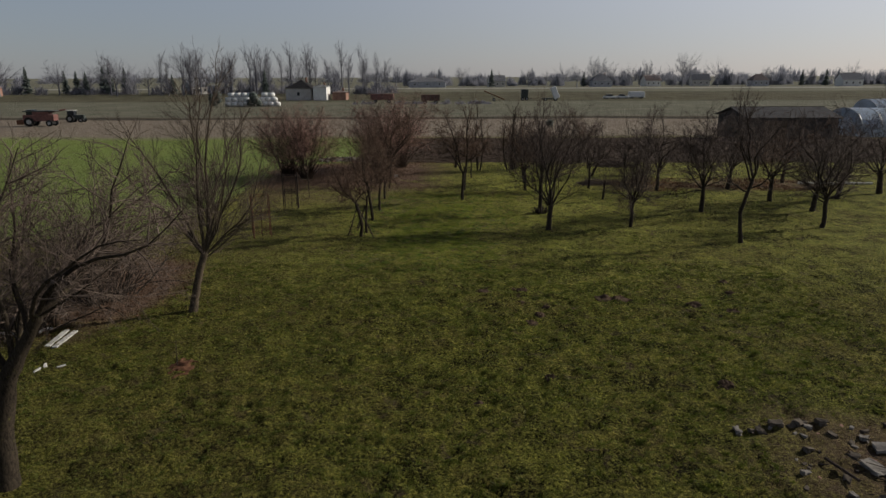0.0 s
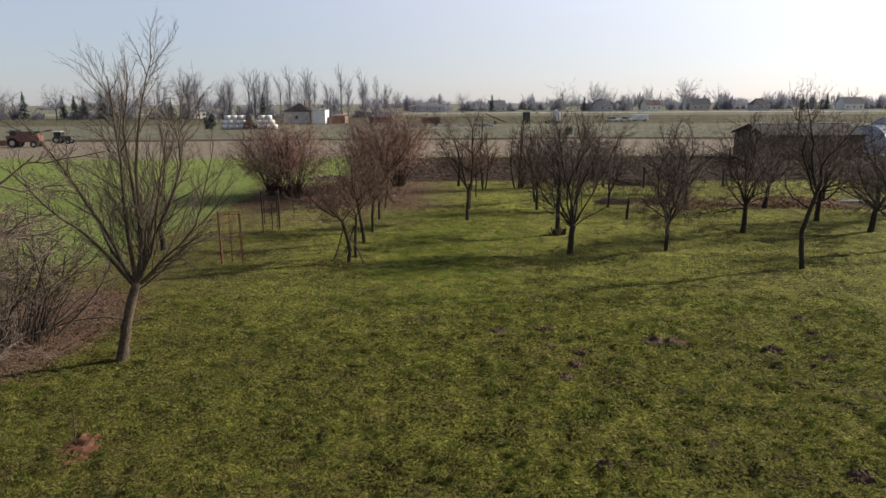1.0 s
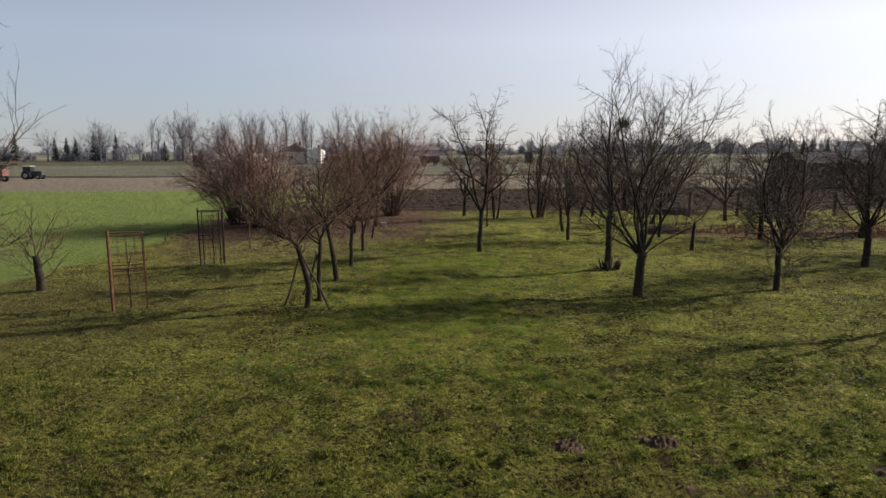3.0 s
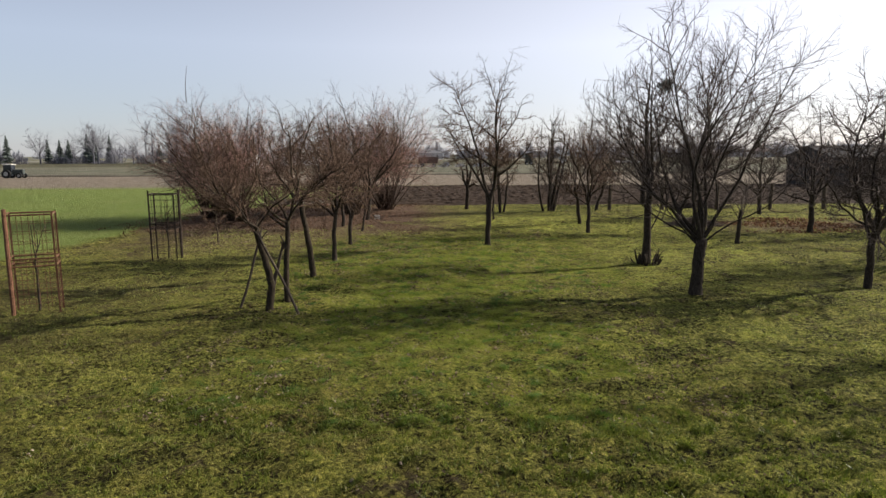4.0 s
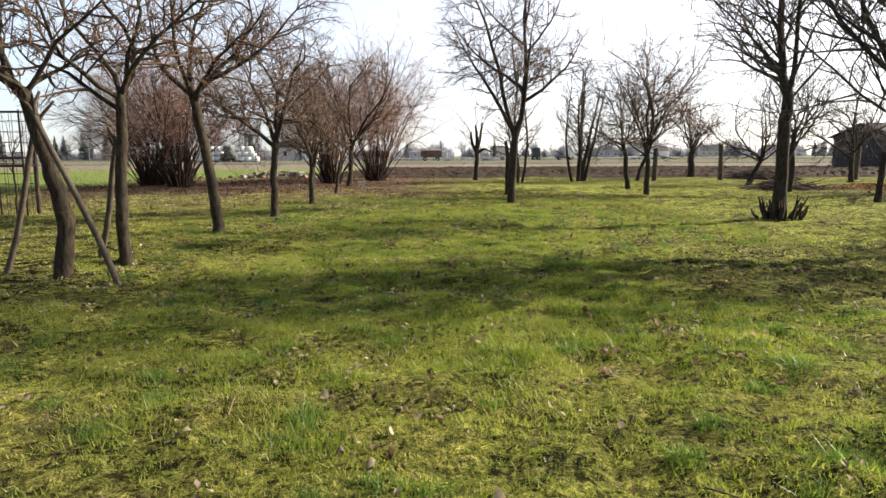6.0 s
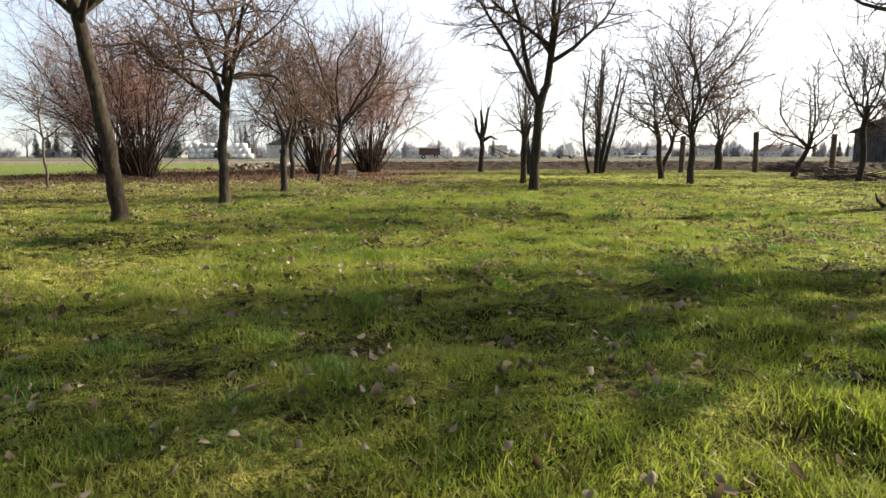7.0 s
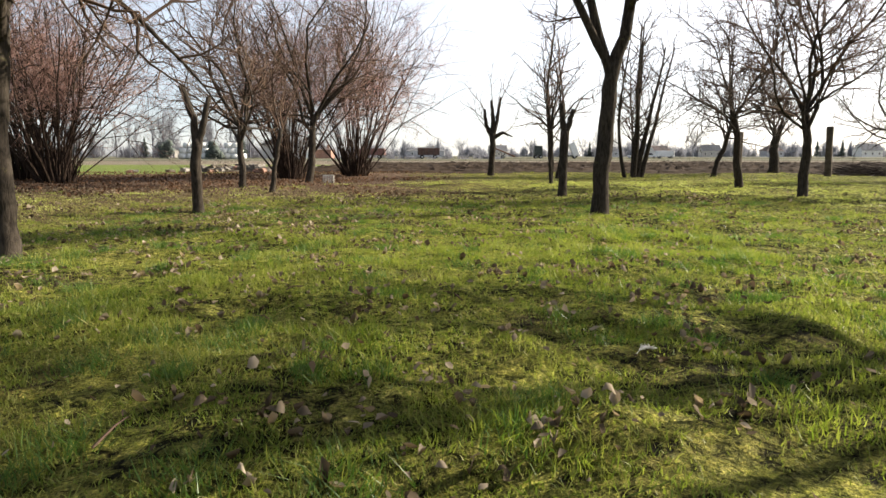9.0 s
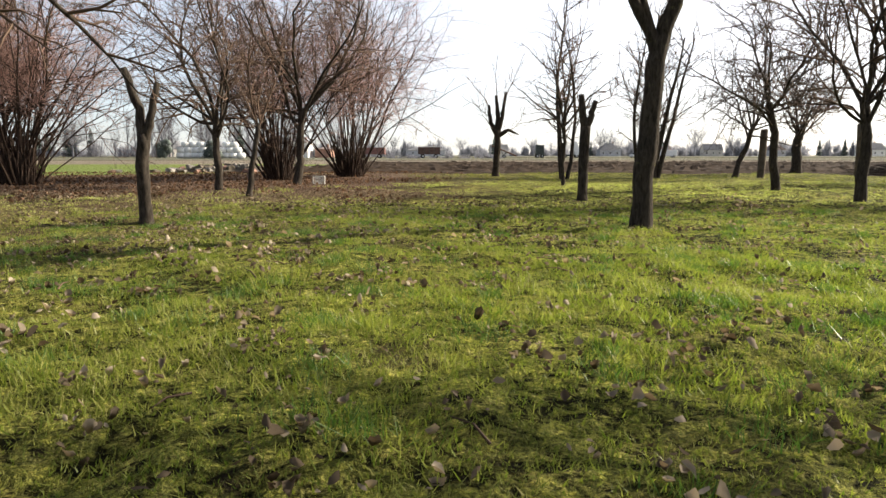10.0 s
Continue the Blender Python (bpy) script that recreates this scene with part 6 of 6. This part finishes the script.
grng = np.random.default_rng(77)
x, y, s = patchy(grng, 60000, -2.4, 1.5, 27.0, 36.6, 0.035, 12, lambda a, c: meadow(a, c) & close_by(a, c))
blades("meadow_grass", x, y, grng.uniform(0.02, 0.048, len(x)) * s, grng.uniform(0.0026, 0.0046, len(x)), GRASS, "short fresh green meadow grass in tufts", 1)
x, y, s = patchy(grng, 410000, -2.6, 1.8, 27.2, 38.0, 0.045, 12, lambda a, c: meadow(a, c) & close_by(a, c))
blades("meadow_grass", x, y, grng.uniform(0.014, 0.036, len(x)) * s, grng.uniform(0.003, 0.0055, len(x)), GRASS, "short fresh green meadow grass in tufts", 11, False)
x, y, s = patchy(grng, 270000, -5.4, 4.8, 28.0, 42.0, 0.05, 12, lambda a, c: meadow(a, c) & close_by(a, c))
blades("meadow_grass", x, y, grng.uniform(0.02, 0.05, len(x)) * s, grng.uniform(0.005, 0.008, len(x)), GRASS, "short fresh green meadow grass in tufts", 5, False)
x, y, s = patchy(grng, 190000, -4.0, 3.0, 23.5, 28.6, 0.05, 12, lambda a, c: meadow(a, c) & close_by(a, c))
blades("meadow_grass", x, y, grng.uniform(0.016, 0.042, len(x)) * s, grng.uniform(0.004, 0.008, len(x)), GRASS, "short fresh green meadow grass in tufts", 21, False)
x, y, s = patchy(grng, 240000, -10, 10, 20.0, 50.0, 0.07, 9, lambda a, c: meadow(a, c) & ~close_by(a, c))
h, w = grng.uniform(0.02, 0.055, len(x)) * s, grng.uniform(0.01, 0.018, len(x))
# blades further back take the copy with glow and haze painted in
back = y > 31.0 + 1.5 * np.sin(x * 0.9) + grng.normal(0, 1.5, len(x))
blades("meadow_grass", x[back], y[back], h[back] * 0.72, w[back], GRASS_LIT_PALE, "short yellowish green meadow grass in tufts", 2, False)
blades("meadow_grass", x[~back], y[~back], h[~back], w[~back] * 0.8, GRASS, "short fresh green meadow grass in tufts", 12, False)
cx, cy = grng.uniform(-4.5, 4.0, 620), grng.uniform(24.0, 41.0, 620)
ok = close_by(cx, cy)
cx, cy = cx[ok], cy[ok]
per = grng.integers(60, 190, len(cx))
wide = np.repeat(grng.uniform(0.03, 0.085, len(cx)), per)
x, y = np.repeat(cx, per) + grng.normal(0, 1, per.sum()) * wide, np.repeat(cy, per) + grng.normal(0, 1, per.sum()) * wide
blades("grass_tufts", x, y, grng.uniform(0.03, 0.07, len(x)), grng.uniform(0.003, 0.006, len(x)), GRASS_DEEP, "deep green tufts of longer grass", 31, False)


def foreland(a, c):
    return (a > -12) & (a < 14) & (c < 25)


x, y, s = patchy(grng, 120000, -12, 14, 6.0, 25.0, 0.022, 6, lambda a, c: meadow(a, c) & ~((a > -10) & (a < 10) & (c > 20.0)))
blades("meadow_grass", x, y, grng.uniform(0.02, 0.05, len(x)) * s, grng.uniform(0.009, 0.016, len(x)), TUFT, "mossy green meadow grass in small tufts", 3, False)
x, y, s = patchy(grng, 80000, -17, 26, 6.0, 57.0, 0.06, 7, lambda a, c: meadow(a, c) & ~((a > -10) & (a < 10) & (c > 20.0) & (c < 50.0)) & ~foreland(a, c))
blades("meadow_grass", x, y, grng.uniform(0.03, 0.08, len(x)) * s, grng.uniform(0.012, 0.022, len(x)), TUFT, "mossy green meadow grass in small tufts", 4, False)


cx, cy = grng.uniform(-11.5, 13.5, 11500), grng.uniform(6.5, 25.0, 11500)
ok = meadow(cx, cy) & ((np.sin(cx * 1.1 + 2.0 * np.sin(cy * 0.7)) + np.sin(cy * 1.4 + cx * 0.6)) > grng.uniform(-2.4, 1.0, 11500))
cx, cy = cx[ok], cy[ok]
per = grng.integers(14, 34, len(cx))
wide, tall = np.repeat(grng.uniform(0.025, 0.06, len(cx)), per), np.repeat(grng.uniform(0.035, 0.085, len(cx)), per)
x, y = np.repeat(cx, per) + grng.normal(0, 1, per.sum()) * wide * 1.5, np.repeat(cy, per) + grng.normal(0, 1, per.sum()) * wide * 0.8
blades("grass_tussocks", x, y, tall * grng.uniform(0.6, 1.1, len(x)), grng.uniform(0.012, 0.02, len(x)), TUSSOCK, "raised dark tussocks of coarse grass in the meadow", 41, False)


def leaf_scatter(name, n, x0, x1, y0, y1, size, seed, label, clumps=0, keep=None, skin=DEAD_LEAF):
    """Curled dry leaves: two bent halves each."""
    rng = np.random.default_rng(seed)
    if clumps:
        cx, cy = rng.uniform(x0, x1, clumps), rng.uniform(y0, y1, clumps)
        cw = rng.uniform(0.03, 0.13, clumps)
        pick = np.minimum((rng.random(n) ** 1.25 * clumps).astype(int), clumps - 1)
        x, y = cx[pick] + rng.normal(0, 1, n) * cw[pick], cy[pick] + rng.normal(0, 1, n) * cw[pick]
    else:
        x, y = rng.uniform(x0, x1, n), rng.uniform(y0, y1, n)
    if keep is not None:
        ok = keep(x, y)
        x, y = x[ok], y[ok]
        n = len(x)
    z = lift(x, y) + rng.uniform(0.012, 0.04, n)
    a = rng.uniform(0, 2 * np.pi, n)
    L, W = rng.uniform(*size, n), rng.uniform(0.35, 0.8, n)
    c, s = np.cos(a), np.sin(a)
    up = rng.uniform(0.2, 0.7, n) * L
    tilt = rng.normal(0, 0.3, n) * L

    def at(u, v, w):
        return np.stack([x + L * (u * c - v * W * s), y + L * (u * s + v * W * c), z + w], 1)

    def jog():
        return rng.uniform(0.6, 1.35, n)

    edge1, edge2 = up * rng.uniform(-0.3, 1.2, n), up * rng.uniform(-0.3, 1.2, n)
    arch = rng.normal(0, 0.3, n) * L
    v = np.stack([at(-0.5, 0.1 * (jog() - 1), tilt * -0.5), at(-0.2 * jog(), 0.45 * jog(), edge1 - 0.2 * tilt), at(-0.17, 0, arch - 0.17 * tilt), at(-0.2 * jog(), -0.45 * jog(), edge2 - 0.2 * tilt),
                  at(0.2 * jog(), 0.38 * jog(), edge1 * jog() + 0.2 * tilt), at(0.18, 0, arch + 0.18 * tilt), at(0.2 * jog(), -0.38 * jog(), edge2 * jog() + 0.2 * tilt), at(0.5, 0.3 * (jog() - 1), tilt * 0.5 + 0.4 * up)], 1).reshape(-1, 3)
    i = np.arange(n)[:, None] * 8
    f = np.concatenate([i + np.array([t]) for t in ([0, 2, 1], [0, 3, 2], [1, 2, 5], [1, 5, 4], [2, 3, 6], [2, 6, 5], [4, 5, 7], [5, 6, 7])], 0)
    tagged(new(name, raw_mesh(name, v, f, 3, skin)), label, "leaves", kind="stuff")


leaf_scatter("fallen_leaves", 10500, -4.5, 4.0, 24, 43, (0.016, 0.046), 5, "dry brown leaves lying in small clumps in the grass", 1300)
leaf_scatter("fallen_leaves", 1600, -4.5, 4.0, 27, 43, (0.01, 0.026), 6, "single dry brown leaves in the grass")
leaf_scatter("fallen_leaves", 2600, -10, 10, 20, 48, (0.02, 0.05), 16, "dry brown leaves scattered over the meadow", 1200)
leaf_scatter("fallen_leaves", 2300, -11, -1.5, 37, 46, (0.025, 0.06), 26, "dry brown leaves strewn before the hazels", 500, lambda a, c: c > 38.0 + 2.0 * np.sin(a))
leaf_scatter("leaf_litter", 8500, -16, 0.5, 42.5, 58, (0.035, 0.075), 7, "thick brown leaf litter under the hazels", 0, lambda a, c: (c > 43.8 + 1.3 * np.sin(a * 1.1) + np.sin(a * 3.7 + c)) & (a < -2.2 + 1.5 * np.sin(c * 0.9) + 0.8 * np.sin(c * 3.1 + a)), LITTER)
leaf_scatter("leaf_litter", 3500, -15.5, -8.8, 16.5, 26.5, (0.04, 0.08), 8, "brown leaf litter under the big bush", 0, lambda a, c: ((a + 12.4) / 3.0) ** 2 + ((c - 21.5) / 4.8) ** 2 < 1, LITTER)
leaf_scatter("leaf_litter", 5000, 12, 27, 42.5, 48, (0.06, 0.12), 9, "reddish leaf litter between the far trees", 0, lambda a, c: np.sin(a * 0.9) + np.sin(c * 1.7 + a * 0.4) + 0.5 * np.sin(a * 2.9 + c) > -0.4, LITTER)


def twig_scatter(n, x0, x1, y0, y1, seed):
    rng = random.Random(seed)
    out = []
    for _ in range(n):
        px, py = rng.uniform(x0, x1), rng.uniform(y0, y1)
        a, L = rng.uniform(0, 6.28), rng.uniform(0.05, 0.2)
        p = Vector((px, py, lift(px, py) + 0.015))
        q = p + Vector((math.cos(a) * L, math.sin(a) * L, rng.uniform(0.0, 0.04)))
        out.append(([p, p.lerp(q, 0.5) + Vector((rng.gauss(0, 0.01), rng.gauss(0, 0.01), 0.01)), q], [0.005, 0.004, 0.002], 3))
    tagged(new("fallen_twigs", tubes(out, "fallen_twigs", TWIG)), "thin fallen twigs scattered in the grass", "twigs", kind="stuff")


twig_scatter(220, -6, 6, 25, 46, 91)


def feather(x, y, turn):
    """A small curved feather: a quill and a slim vane."""
    t = thing("feather", x, y, "small white feather lying on the grass", "feather", turn=turn, z=lift(x, y) + 0.028)
    pts = [Vector((0.09 * (f - 0.5), 0.02 * math.sin(f * 2.4), 0.012 * math.sin(f * 3.1))) for f in (0, 0.25, 0.5, 0.75, 1.0)]
    part("quill", tubes([(pts, [0.0016, 0.0014, 0.0012, 0.0009, 0.0005], 4)], "quill", WHITE_WOOD), WHITE_WOOD, t)
    barbs = []
    for k in range(34):
        f = 0.2 + 0.78 * k / 34
        c = Vector((0.09 * (f - 0.5), 0.02 * math.sin(f * 2.4), 0.012 * math.sin(f * 3.1)))
        w = 0.022 * math.sin(min(1.0, (f - 0.15) / 0.85) * 3.0) + 0.004
        for sgn in (-1, 1):
            barbs.append(([c, c + Vector((0.012, sgn * w, 0.004 + 0.004 * math.sin(k)))], [0.0022, 0.001], 3))
    part("vane", tubes(barbs, "vane", WHITE_WOOD), WHITE_WOOD, t)


feather(0.13, 34.0, 25)
